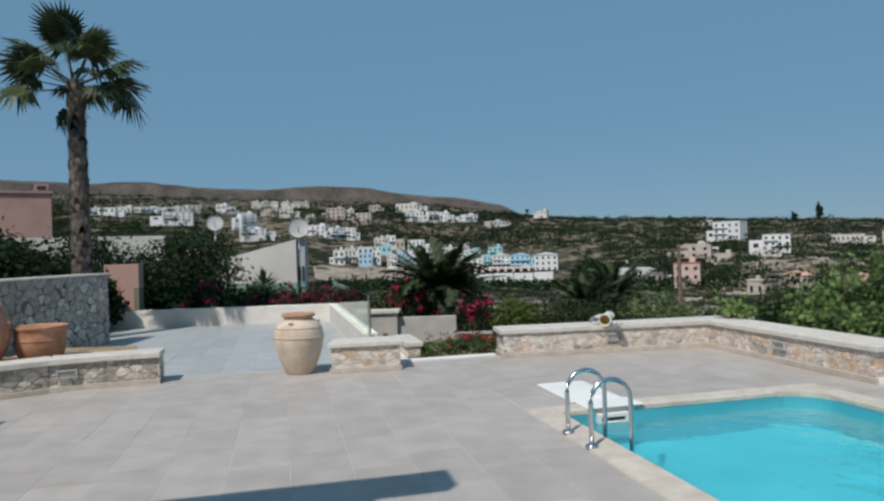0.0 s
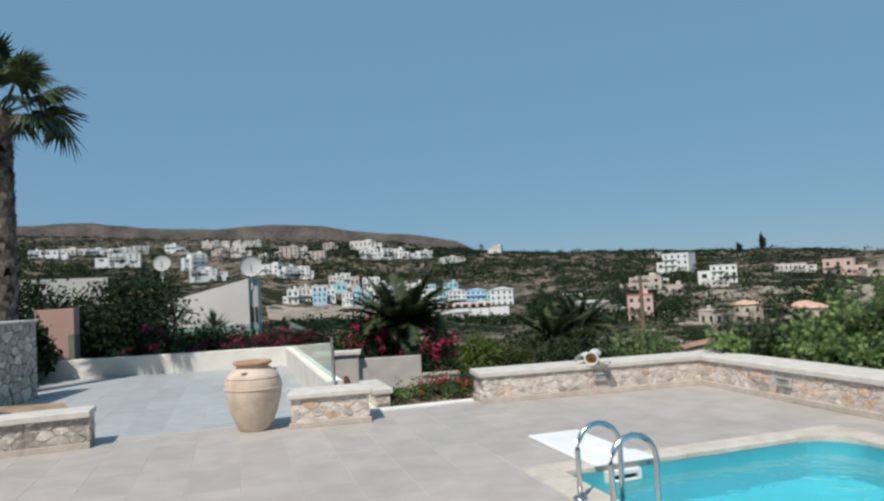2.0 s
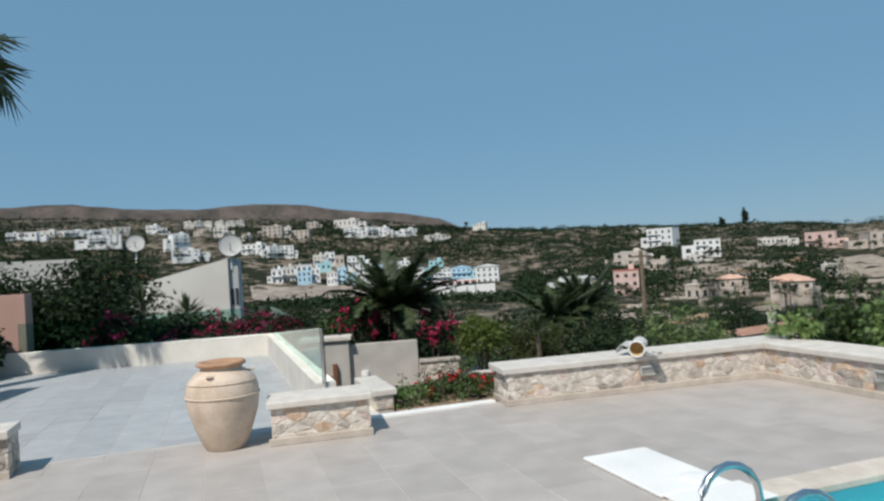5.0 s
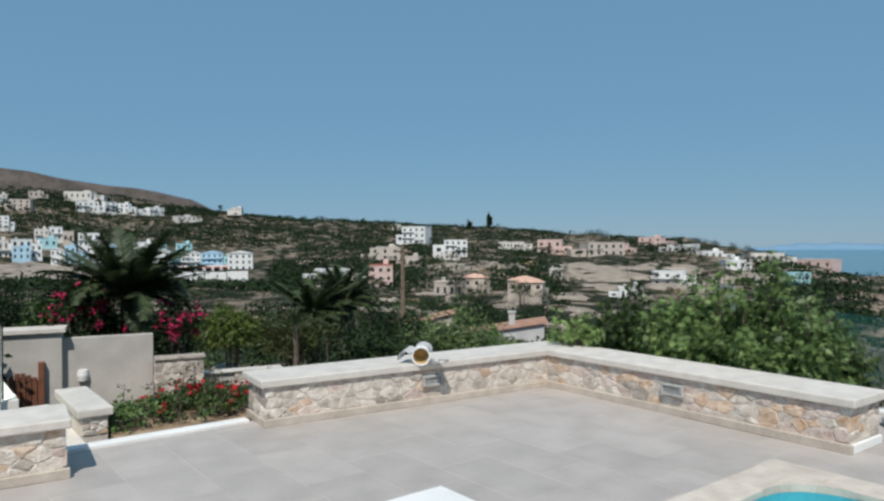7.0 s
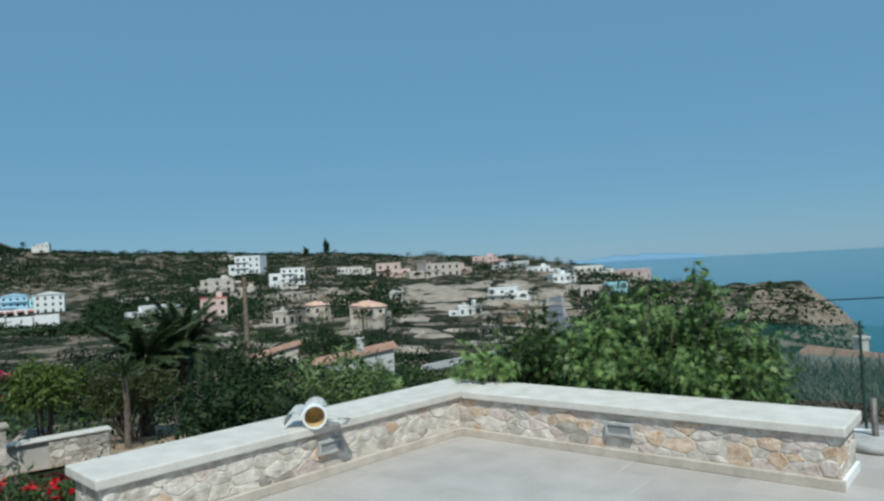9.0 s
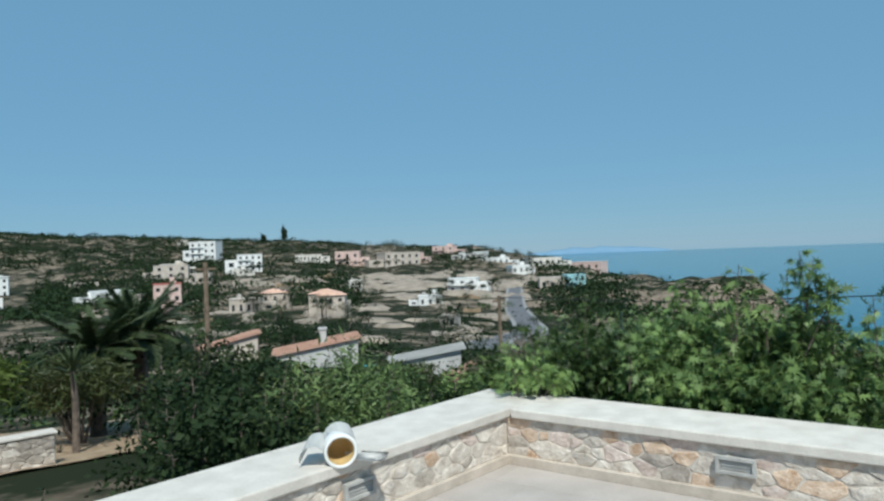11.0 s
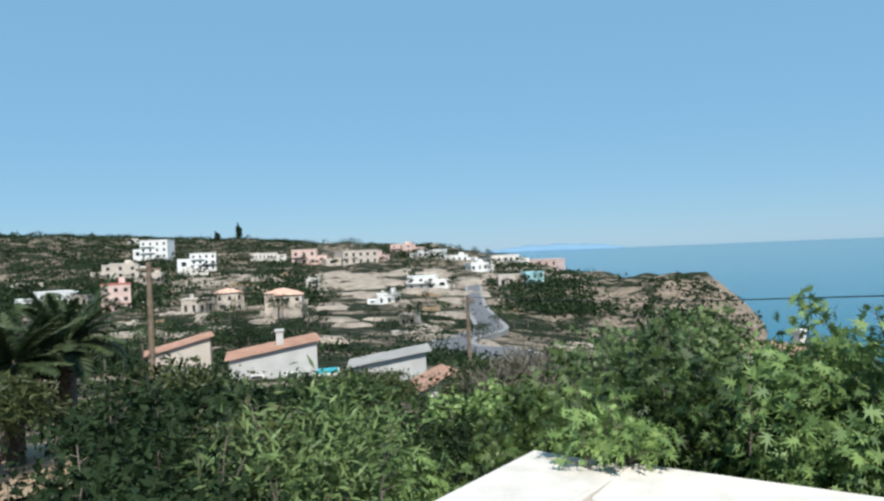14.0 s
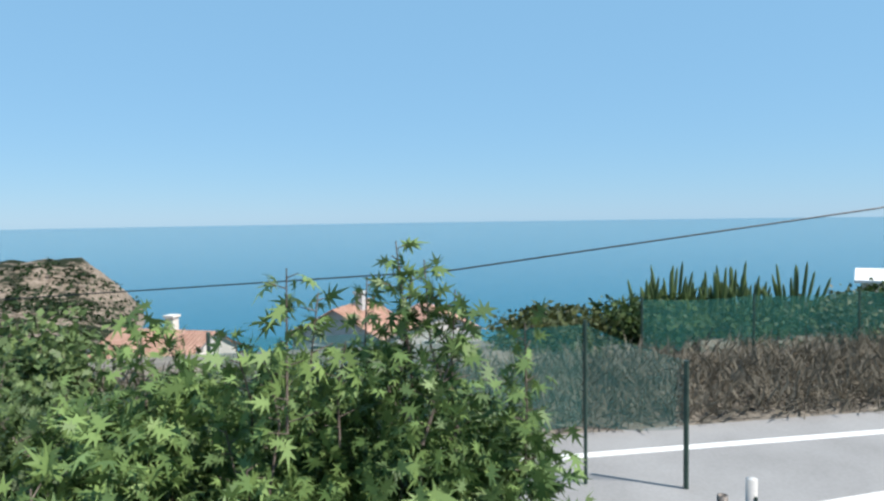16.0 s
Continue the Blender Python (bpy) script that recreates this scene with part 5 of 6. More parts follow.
# the hillside village, tier by tier
block(-70.6, 472.4, -4.6, 8.8, 7.5, 10.0, 2, 2, "white", 6)
block(-64.3, 481.5, -5.0, 7.9, 8.0, 11.4, 2, 3, "ivory", 6)
block(-52.0, 466.9, -4.4, 6.6, 9.2, 7.2, 2, 3, "blue", 6)
block(-45.4, 475.7, -4.0, 5.7, 6.0, 8.5, 2, 2, "white", 6)
block(-33.0, 456.7, -7.1, 4.4, 6.8, 8.5, 2, 3, "gableC", 6)
block(-26.6, 459.1, -7.4, 3.6, 5.7, 10.5, 3, 2, "blue", 6)
block(-20.0, 453.5, -8.2, 2.8, 6.4, 7.5, 2, 2, "gableB", 6)
block(-56.1, 504.7, 2.5, 6.6, 11.1, 4.9, 1, 3, "white", 6)
block(-49.4, 550.6, 6.7, 5.4, 8.6, 8.1, 2, 3, "ivory", 6)
block(-41.1, 554.3, 7.3, 4.5, 7.8, 9.1, 2, 2, "white", 6)
block(-33.0, 546.9, 6.1, 3.7, 6.8, 7.1, 1, 2, "beige", 6)
block(-19.8, 537.6, 3.0, 2.3, 12.6, 8.8, 2, 4, "white", 6)
block(-43.5, 521.0, 2.9, 5.0, 11.4, 5.1, 1, 3, "turq", 6)
block(-12.8, 512.8, -2.3, 1.6, 9.6, 8.4, 2, 3, "white", 6)
block(-3.5, 498.0, -3.3, 0.6, 6.2, 7.3, 2, 2, "blue", 6)
block(4.3, 506.0, -2.9, -0.3, 8.7, 7.9, 2, 3, "ivory", 6)
block(9.9, 477.9, -4.4, -1.0, 7.5, 6.2, 2, 2, "white", 6)
block(15.1, 517.8, -0.8, -1.5, 9.7, 6.3, 2, 3, "white", 6)
block(25.5, 507.4, -2.8, -2.8, 4.8, 6.6, 2, 2, "turq", 6)
block(39.2, 506.6, -2.8, -4.3, 10.3, 7.0, 2, 3, "turq", 6)
block(-11.9, 437.8, -9.6, 1.8, 5.5, 6.4, 2, 2, "white", 6)
block(21.2, 447.6, -8.8, -2.6, 10.5, 8.6, 3, 3, "gableC", 6)
block(28.9, 443.1, -9.0, -3.6, 4.8, 8.0, 2, 2, "turq", 6)
block(37.1, 436.5, -9.4, -4.7, 10.9, 8.1, 3, 4, "gableW", 6)
block(48.2, 425.4, -10.6, -6.4, 12.0, 9.0, 3, 4, "gableB", 6)
block(55.2, 420.5, -11.4, -7.4, 2.6, 7.6, 2, 1, "turq", 6)
block(62.1, 411.5, -11.4, -8.5, 13.6, 9.6, 3, 4, "gableC", 6)
block(-0.1, 433.0, -10.6, 0.2, 10.1, 7.1, 2, 3, "white", 6)
block(10.1, 432.9, -10.9, -1.2, 9.4, 6.4, 2, 3, "ivory", 6)
block(-350.3, 726.5, 54.9, 26.1, 17.7, 5.3, 1, 3, "white")
block(-360.4, 788.2, 60.0, 24.9, 19.7, 5.7, 1, 3, "ivory")
block(-248.1, 651.3, 39.7, 21.2, 27.1, 7.9, 3, 5, "white")
block(-175.3, 623.1, 32.9, 16.0, 14.6, 9.0, 3, 2, "white")
block(-154.9, 566.5, 20.6, 15.6, 20.4, 5.1, 2, 4, "white")
block(82.5, 296.8, -11.5, -15.7, 11.8, 3.4, 1, 4, "white")
block(103.2, 168.5, -10.7, -32.3, 7.5, 2.2, 1, 3, "terra")
block(86.2, 274.9, -12.2, -17.6, 4.6, 2.7, 1, 2, "beige")

# ---- village forecourt, road over the valley ----
bm = bmesh.new()
for k in range(4):
    box(bm, (-24 + 12 * k, -3, -6), (-24 + 12 * k + 11.4, 3, 2.6 + 0.2 * (k % 2)))
fore = single("retaining_wall", bm, WHITE, "long white retaining wall below the village", "wall")
fore.matrix_world = pose(31.6, 306.5, -11.3, 0, 0, -6) @ Matrix.Diagonal((0.73, 0.73, 1, 1))
arcade = thing("arcade", "low white arcade with red awnings before the village", "arcade", (40.6, 415.1, -12.1), -6)
part("wall", box(bmesh.new(), (-22, 0, -3), (22, 3, 3.6)), WHITE, arcade)
for k in range(9):
    part("awning", box(bmesh.new(), (-20.5 + 4.6 * k, -1.6, 2.2), (-17.3 + 4.6 * k, -0.004, 2.9), None, 0.05), RED, arcade)
    part("opening", box(bmesh.new(), (-20.3 + 4.6 * k, -0.05, -0.4), (-17.5 + 4.6 * k, 0.1, 2.1)), PANE, arcade)
# paved ground below the village
EARTH = material("pale_trodden_earth", (0.17, 0.135, 0.105), (0.40, 0.335, 0.27), 0.10, 0.95, 0, 0.3, 0.7)
yard_az, yard_r = [-11 + 0.32 * k for k in range(41)], [280 + 8 * k for k in range(21)]
yard_v = [tuple(site(a, r + 10 * math.sin(a * 0.9)) + Vector((0, 0, 0.6))) for r in yard_r for a in yard_az]
yard_f = [(i * 41 + k, i * 41 + k + 1, (i + 1) * 41 + k + 1, (i + 1) * 41 + k) for i in range(20) for k in range(40)]
tagged(raw("yard", yard_v, yard_f, EARTH, smooth=True), "pale open earth yard below the village", "yard", "", "structure")
ASPHALT = material("grey_asphalt", (0.10, 0.10, 0.11), (0.15, 0.15, 0.155), 0.6, 0.9, 0, 0.1, 20)
PALE_ROAD = material("pale_concrete_road", (0.215, 0.21, 0.205), (0.285, 0.28, 0.275), 0.8, 0.9, 0, 0.1, 25)


def strip(name, pts, width, lift, mat, parent):
    """A ribbon that lies on the ground along a smooth line."""
    line = []
    P = [Vector(p) for p in pts]
    for i in range(len(P) - 1):
        a, b, c, e = P[max(i - 1, 0)], P[i], P[i + 1], P[min(i + 2, len(P) - 1)]
        for s in np.linspace(0, 1, 12, endpoint=False):
            line.append(0.5 * ((2 * b) + (c - a) * s + (2 * a - 5 * b + 4 * c - e) * s * s + (3 * b - a - 3 * c + e) * s ** 3))
    bm = bmesh.new()
    prev = None
    level = [ground_at(p.x, p.y) for p in line]
    level = [sum(level[max(0, i - 6):i + 7]) / len(level[max(0, i - 6):i + 7]) for i in range(len(level))]
    for i, p in enumerate(line):
        d = (line[min(i + 1, len(line) - 1)] - line[max(i - 1, 0)]).normalized()
        s = Vector((-d.y, d.x)) * width / 2
        zs = level[i] + lift
        row = [bm.verts.new((p.x + s.x * q, p.y + s.y * q, zs + dz)) for q, dz in ((-1, -2), (-1, 0), (1, 0), (1, -2))]
        if prev:
            for a in range(3):
                bm.faces.new((prev[a], prev[a + 1], row[a + 1], row[a]))
        prev = row
    return part(name, bm, mat, parent)


valley = thing("road", "winding grey asphalt road down to the valley", "road", kind="structure")
line = [(48, 42), (60, 56), (72, 69), (74.5, 79), (84, 90), (104, 104), (122, 114), (138, 129), (172, 163), (215, 203), (258, 242)]
strip("verge", line, 8.0, 0.75, PALE_ROAD, valley)
strip("carriageway", line, 5.6, 0.85, ASPHALT, valley)


# ---- tile-roofed houses just below the garden ----
def gable_house(label, x, y, z, rz, w, d, eave, ridge, paint, chimney=True, door=False, cover=None, lean_to=False):
    """Ridge along local y; wavy tile roof with overhang, gable walls front and back; a lean-to has one slope that rises with x."""
    ob = thing("house", label, "house", (x, y, z), rz, "tile-roofed houses")
    bm = bmesh.new()
    vs = [[bm.verts.new((px, py, pz)) for px, pz in ((-w / 2, -3), (w / 2, -3), (w / 2, ridge if lean_to else eave), (0, (ridge + eave) / 2 if lean_to else ridge), (-w / 2, eave))] for py in (-d / 2, d / 2)]
    bm.faces.new(vs[0])
    bm.faces.new(vs[1][::-1])
    for k in range(5):
        bm.faces.new((vs[0][k], vs[1][k], vs[1][(k + 1) % 5], vs[0][(k + 1) % 5]))
    part("wall", bm, paint, ob)
    for s in ((-1,) if lean_to else (-1, 1)):
        bm = bmesh.new()
        n = int(d / 0.14)
        slope = (ridge - eave) / (w if lean_to else w / 2)
        prev = None
        for k in range(n + 1):
            py = -d / 2 - 0.3 + (d + 0.6) * k / n
            bump = 0.05 * (k % 2)
            row = []
            for j in range(5):
                px = s * (w / 2 + 0.4) * (1 - j / (2 if lean_to else 4))
                row.append(bm.verts.new((px, py, ridge - slope * (w / 2 - px if lean_to else abs(px)) + 0.06 + bump + 0.02 * (j % 2))))
            if prev:
                for j in range(4):
                    bm.faces.new((prev[j], prev[j + 1], row[j + 1], row[j]))
            prev = row
        bmesh.ops.solidify(bm, geom=bm.faces[:], thickness=0.1)
        part("roof", bm, cover or ROOF_TILE, ob)
    if chimney:
        st = part("chimney", box(bmesh.new(), (0.3, -0.3, ridge - 0.6), (0.9, 0.3, ridge + 0.8)), paint, ob)
        part("chimney_cap", box(bmesh.new(), (0.2, -0.4, ridge + 0.8), (1.0, 0.4, ridge + 0.95)), paint, st)
    for px, pz in ((-w * 0.2, eave * 0.45), (w * 0.2, eave * 0.45)):
        wn_ = part("window", box(bmesh.new(), (px - 0.5, -d / 2 - 0.05, pz - 0.6), (px + 0.5, -d / 2 + 0.02, pz + 0.6)), WHITE, ob)
        part("pane", box(bmesh.new(), (px - 0.42, -d / 2 - 0.07, pz - 0.52), (px + 0.42, -d / 2 - 0.04, pz + 0.52)), PANE, wn_)
    if door:
        part("door", box(bmesh.new(), (-0.45, -d / 2 - 0.06, 0), (0.45, -d / 2, 2.0)), material("brown_door", (0.16, 0.07, 0.04), (0.24, 0.11, 0.07), 3, 0.6), ob)
    return ob


GREYISH = material("grey_white_render", (0.44, 0.43, 0.42), (0.55, 0.54, 0.52), 0.8, 0.85, 0, 0.1)
HOUSE = "tile-roofed rendered house among the bushes"
gable_house(HOUSE, 32.9, 61.5, -10.0, -30, 7.0, 5.0, 3.5, 4.55, GREYISH, lean_to=True)
gable_house(HOUSE, 29.5, 72.1, -10.0, -23, 5.2, 4.0, 3.4, 4.6, PAINT["beige"], False, lean_to=True)
gable_house("grey rendered gable house among the bushes", 33.2, 46.7, -9.5, -40, 5.0, 3.2, 3.5, 4.25, GREYISH, False, False, GREYISH, True)
gable_house("small white house with brown door and tile roof", 24.8, 32.8, -6.6, -38, 2.3, 2.8, 2.0, 2.5, WHITE, False, True)
gable_house(HOUSE, 49.8, 25.3, -9.2, -20, 5.6, 7, 2.4, 3.7, PAINT["ivory"])
gable_house(HOUSE, 52.6, 13.2, -8.4, -110, 6.4, 6, 2.2, 4.0, GREYISH)
gable_house(HOUSE, 60.0, 7.0, -9.4, -80, 6.0, 7, 2.3, 3.7, PAINT["ivory"], False)
gable_house(HOUSE, 64.0, 34.0, -12.0, -100, 7.0, 7, 2.3, 3.7, PAINT["ivory"], False)

# cleared plots of pale earth between the hillside houses
PLOT = material("pale_cleared_earth", (0.19, 0.155, 0.12), (0.38, 0.315, 0.25), 0.16, 0.95, 0, 0.3, 0.9)
plot_rng = random.Random(31)
for k in range(60):
    az, r = plot_rng.triangular(14, 57, 44), plot_rng.uniform(110, 460)
    c, phase = site(az, r), plot_rng.uniform(0, 6)
    long_, deep = r * plot_rng.uniform(0.018, 0.045), r * plot_rng.uniform(0.03, 0.07)
    vs, turn = [(c.x, c.y, c.z + 0.7)], radians(-az)
    for ring in (0.35, 0.7, 1.0):
        for j in range(18):
            a = 2 * math.pi * j / 18
            w = ring * (1 + 0.25 * math.sin(2 * a + phase) + 0.15 * math.sin(5 * a + 2 * phase))
            u, v = long_ * w * math.cos(a), deep * w * math.sin(a)
            x, y = c.x + u * math.cos(turn) - v * math.sin(turn), c.y + u * math.sin(turn) + v * math.cos(turn)
            vs.append((x, y, ground_at(x, y) + (0.7 if ring < 1 else -0.3)))
    fs = [(0, 1 + j, 1 + (j + 1) % 18) for j in range(18)]
    fs += [(1 + 18 * i + j, 19 + 18 * i + j, 19 + 18 * i + (j + 1) % 18, 1 + 18 * i + (j + 1) % 18) for i in range(2) for j in range(18)]
    tagged(raw("plot", vs, fs, PLOT, smooth=True), "cleared plot of pale dry earth on the slope", "plot", "earth plots", "structure")

# small blue pool and red awning beside the first house
bm = bmesh.new()
box(bm, (-1.0, -0.6, -3), (1.0, 0.6, 0.3))
tank = thing("garden_pool", "small bright blue raised garden pool", "pool", (35.5, 57.4, -8.2), -35)
part("tank", bm, WHITE, tank)
part("water", box(bmesh.new(), (-0.9, -0.62, 0.1), (0.9, 0.5, 0.34)), POOL, tank)

# pink house and white house to the left of the town
pinkh = thing("house", "salmon pink flat-roofed villa with a chimney", "house", (-25.2, 39.0, 0), 31)
SALMON = material("salmon_render", (0.38, 0.225, 0.185), (0.47, 0.30, 0.25), 0.7, 0.85, 0, 0.1)
part("wall", box(bmesh.new(), (-1.0, -1.5, -3), (2.75, 5, 5.85)), SALMON, pinkh)
part("parapet", box(bmesh.new(), (-1.1, -1.6, 5.85), (2.85, 5.1, 5.97)), SALMON, pinkh)
stack = part("chimney", box(bmesh.new(), (1.95, -0.9, 5.97), (2.65, 0.3, 6.45)), SALMON, pinkh)
part("vent", box(bmesh.new(), (2.08, -0.95, 6.10), (2.52, -0.88, 6.32)), PANE, stack)
part("wing", box(bmesh.new(), (2.752, 0.8, -3), (3.6, 4.5, 3.2)), SALMON, pinkh)
part("door", box(bmesh.new(), (3.9, 0.42, 3.4), (4.4, 0.52, 5.2)), material("dark_wood", (0.06, 0.04, 0.03), (0.11, 0.07, 0.05), 3, 0.6), pinkh)
part("terrace_wall", box(bmesh.new(), (-7, -3.0, -3), (8.5, -2.6, 3.3)), PAINT["ivory"], pinkh)

whiteh = thing("house", "white rendered house with a long sloping roof edge", "house", (-8.6, 33.2, 0), 9)
bm = bmesh.new()
vs = [[bm.verts.new(q) for q in ((-2.0, py, -3), (1.55, py, -3), (1.55, py, 2.62), (-2.0, py, 1.75))] for py in (0, 5)]
bm.faces.new(vs[0])
bm.faces.new(vs[1][::-1])
for k in range(4):
    bm.faces.new((vs[0][k], vs[1][k], vs[1][(k + 1) % 4], vs[0][(k + 1) % 4]))
bmesh.ops.recalc_face_normals(bm, faces=bm.faces[:])
part("wall", bm, PAINT["ivory"], whiteh)
part("side_wall", box(bmesh.new(), (1.56, 0.2, -3), (1.95, 4, 2.58)), GREYISH, whiteh)
for q in (1.62, 1.80):
    part("window", box(bmesh.new(), (q, 0.15, 0.6), (q + 0.1, 0.21, 1.3)), PANE, whiteh)


def dish(label, x, y, z, r, tilt, rz):
    ob = thing("satellite_dish", label, "satellite dish", (x, y, z), rz, "satellite dishes")
    bm = bmesh.new()
    lathe(bm, [(r * s, 0.14 * r * s * s) for s in (0.001, 0.3, 0.55, 0.8, 1.0)] + [(r * 0.98, 0.14 * r + 0.02)], 28, pose(0, 0, r * 1.15, tilt))
    part("reflector", bm, GREYISH, ob, smooth=True)
    part("mast", tube(bmesh.new(), [(0, 0.05, -0.5), (0, 0.05, r * 1.1)], 0.05, 8), WHITE, ob)
    part("feed_arm", tube(bmesh.new(), [(0, 0, r * 0.6), (0, -r * 0.75, r * 1.3)], 0.018, 6), DARK_METAL, ob)


dish("large grey satellite dish on the white house", -6.95, 33.6, 2.6, 0.5, 78, 12)
dish("grey satellite dish on a mast", -13.1, 40.0, 3.35, 0.46, 75, 14)
gable_house("low house with faded terracotta roof", -14.6, 41.5, -1.6, 35, 3.4, 4, 3.2, 4.0, PAINT["ivory"], False)

# salmon garden pillar beyond the tall wall
sal = thing("garden_pillar", "salmon rendered garden pillar", "pillar", (-8.75, 19.3, -1.4), 5)
part("shaft", box(bmesh.new(), (-0.62, -0.2, 0), (0.30, 0.2, 3.12), None, 0.01), SALMON, sal)

# lower garden walls past the rose bed
low_wall = thing("garden_wall", "grey-beige rendered garden screen wall with a capped pillar", "wall")
part("screen", box(bmesh.new(), (-1.50, 22.15, -3), (0.38, 22.40, -0.30), None, 0.01), GREY_RENDER, low_wall)
pl = part("pillar", box(bmesh.new(), (-2.75, 21.95, -3), (-1.50, 22.5, -0.14), None, 0.01), GREY_RENDER, low_wall)
part("pillar_cap", box(bmesh.new(), (-2.83, 21.87, -0.14), (-1.42, 22.58, -0.03), None, 0.015), CAPSTONE, pl)
part("lamp", lathe(bmesh.new(), [(0.0, -0.12), (0.10, -0.12), (0.12, 0.0), (0.10, 0.12), (0.0, 0.12)], 14, Matrix.Translation((-1.1, 22.1, -1.15))), WHITE, low_wall)
bedw = thing("bed_wall", "low rendered and stone-faced wall across the garden", "wall")
part("wall", box(bmesh.new(), (0.45, 23.3, -3.6), (2.398, 23.55, -1.58), None, 0.01), GREY_RENDER, bedw)
part("stone_end", box(bmesh.new(), (2.4, 23.27, -3.6), (3.62, 23.6, -1.56), None, 0.02), MORTAR, bedw)
rubble(bedw, face((2.4, 23.255), (3.62, 23.255), -2.75), 1.2, 1.18, 0.2, COOL, 71)
part("wall_cap", box(bmesh.new(), (0.43, 23.22, -1.558), (3.66, 23.64, -1.51), None, 0.012), CAPSTONE, bedw)
blk = thing("planter_wall", "low cream stone planter wall with white cap beside the roses", "wall")
part("wall", box(bmesh.new(), (1.99, 11.48, -0.6), (2.22, 12.62, 0.17), UV, 0.008), MORTAR, blk)
part("cap", box(bmesh.new(), (1.95, 11.44, 0.17), (2.26, 12.66, 0.25), UV, 0.012), CAPSTONE, blk)
part("back_wall", box(bmesh.new(), (2.264, 12.5, -0.6), (2.95, 12.7, 0.0), UV, 0.008), GREY_RENDER, blk)
fa, fb = at(1.99, 11.475), at(2.22, 11.475)
rubble(blk, face((fa.x, fa.y), (fb.x, fb.y), 0.0), 0.23, 0.16, 0.13, CREAM, 75)
path_ob = thing("garden_path", "pale paved path down beside the planter", "path", kind="structure")
part("landing", box(bmesh.new(), (1.46, 11.06, -0.5), (1.985, 13.2, -0.004), UV, 0.006), RENDER, path_ob)
for k in range(6):
    part("step", box(bmesh.new(), (1.46, 13.2 + 0.34 * k, -2.6), (2.6, 13.54 + 0.34 * k, -0.17 * (k + 1)), UV, 0.006), RENDER, path_ob)
gate = thing("garden_gate", "dark brown wooden garden gate under a rendered arch", "gate")
GATE = material("red_brown_wood", (0.12, 0.045, 0.025), (0.22, 0.09, 0.05), 5, 0.6, 0, 0.2)
for k in range(6):
    part("plank", box(bmesh.new(), (-2.62 + 0.11 * k, 21.86, -2.4), (-2.525 + 0.11 * k, 21.9, -0.95 - 0.05 * abs(k - 2.5)), None, 0.004), GATE, gate)
part("post", box(bmesh.new(), (-1.95, 21.8, -2.4), (-1.83, 21.93, -0.75), None, 0.006), GATE, gate)
rock_ob = bmesh.new()
bmesh.ops.create_icosphere(rock_ob, subdivisions=3, radius=0.62)
for v in rock_ob.verts:
    v.co += v.co.normalized() * noise.noise(v.co * 2.3) * 0.22
    v.co.z *= 0.7
rk = single("boulder", rock_ob, STONE_GREY, "weathered grey boulder in the garden", "rock", smooth=True)
rk.location = (2.9, 28.6, ground_at(2.9, 28.6) + 0.25)
soil_v = [(-0.3 + 0.55 * a, 23.0 + 0.6 * b, ground_at(-0.3 + 0.55 * a, 23.0 + 0.6 * b) + 0.06 + 0.05 * noise.noise(Vector((a * 0.6, b * 0.6, 0)))) for b in range(18) for a in range(16)]
soil_f = [(b * 16 + a, b * 16 + a + 1, b * 16 + a + 17, b * 16 + a + 16) for b in range(17) for a in range(15)]
tagged(raw("garden_soil", soil_v, soil_f, SOIL, smooth=True), "bare dry orange soil in the garden", "soil", "", "structure")
stone_wall = thing("garden_stone_wall", "low grey rubble-stone garden wall beside the screen wall", "wall")
part("core", box(bmesh.new(), (0.385, 21.6, -3.2), (1.45, 21.95, -0.86)), MORTAR, stone_wall)
rubble(stone_wall, face((0.385, 21.6), (1.45, 21.6), -2.1), 1.06, 1.24, 0.2, COOL, 77)
part("cap", box(bmesh.new(), (0.385, 21.55, -0.86), (1.5, 22.0, -0.80), None, 0.01), STONE_GREY, stone_wall)
rng = np.random.default_rng(44)
for k in range(9):
    x, y = rng.uniform(1.0, 5.0), rng.uniform(24.2, 27.5)
    bm = bmesh.new()
    for j in range(40):
        a, t = rng.uniform(0, 6.28), rng.uniform(0.1, 0.5)
        q = Vector((math.cos(a) * t * 0.5, math.sin(a) * t * 0.5, 0.32 * (1 - t * 0.6)))
        w = Vector((-math.sin(a), math.cos(a), 0)) * 0.008
        bm.faces.new([bm.verts.new(v) for v in (-w, w, q)])
    tuft = single("grass_tuft", bm, LEAF_DRY, "dry straw-coloured grass tuft on the garden soil", "grass", "grass tufts")
    tuft.location = (x, y, ground_at(x, y) + 0.05)

# lamp made of roof tiles on the long wall
shade = thing("wall_lamp", "white ceramic tile lamp with open ochre mouth on the wall", "lamp", (2.67, 11.43, CAP_H - 0.02), -24)
OCHRE = material("ochre_glaze", (0.50, 0.34, 0.14), (0.62, 0.46, 0.22), 8, 0.6)
bm = bmesh.new()
lathe(bm, [(0.122, 0.13), (0.128, 0.142), (0.146, 0.142), (0.152, 0.13), (0.142, 0.0), (0.13, -0.15), (0.0, -0.15)], 30, pose(0, 0, 0.15, 90))
part("hood", bm, WHITE, shade, smooth=True)
part("lining", lathe(bmesh.new(), [(0.121, 0.129), (0.112, 0.0), (0.095, -0.1), (0.0, -0.12)], 30, pose(0, 0, 0.15, 90)), OCHRE, shade, smooth=True)


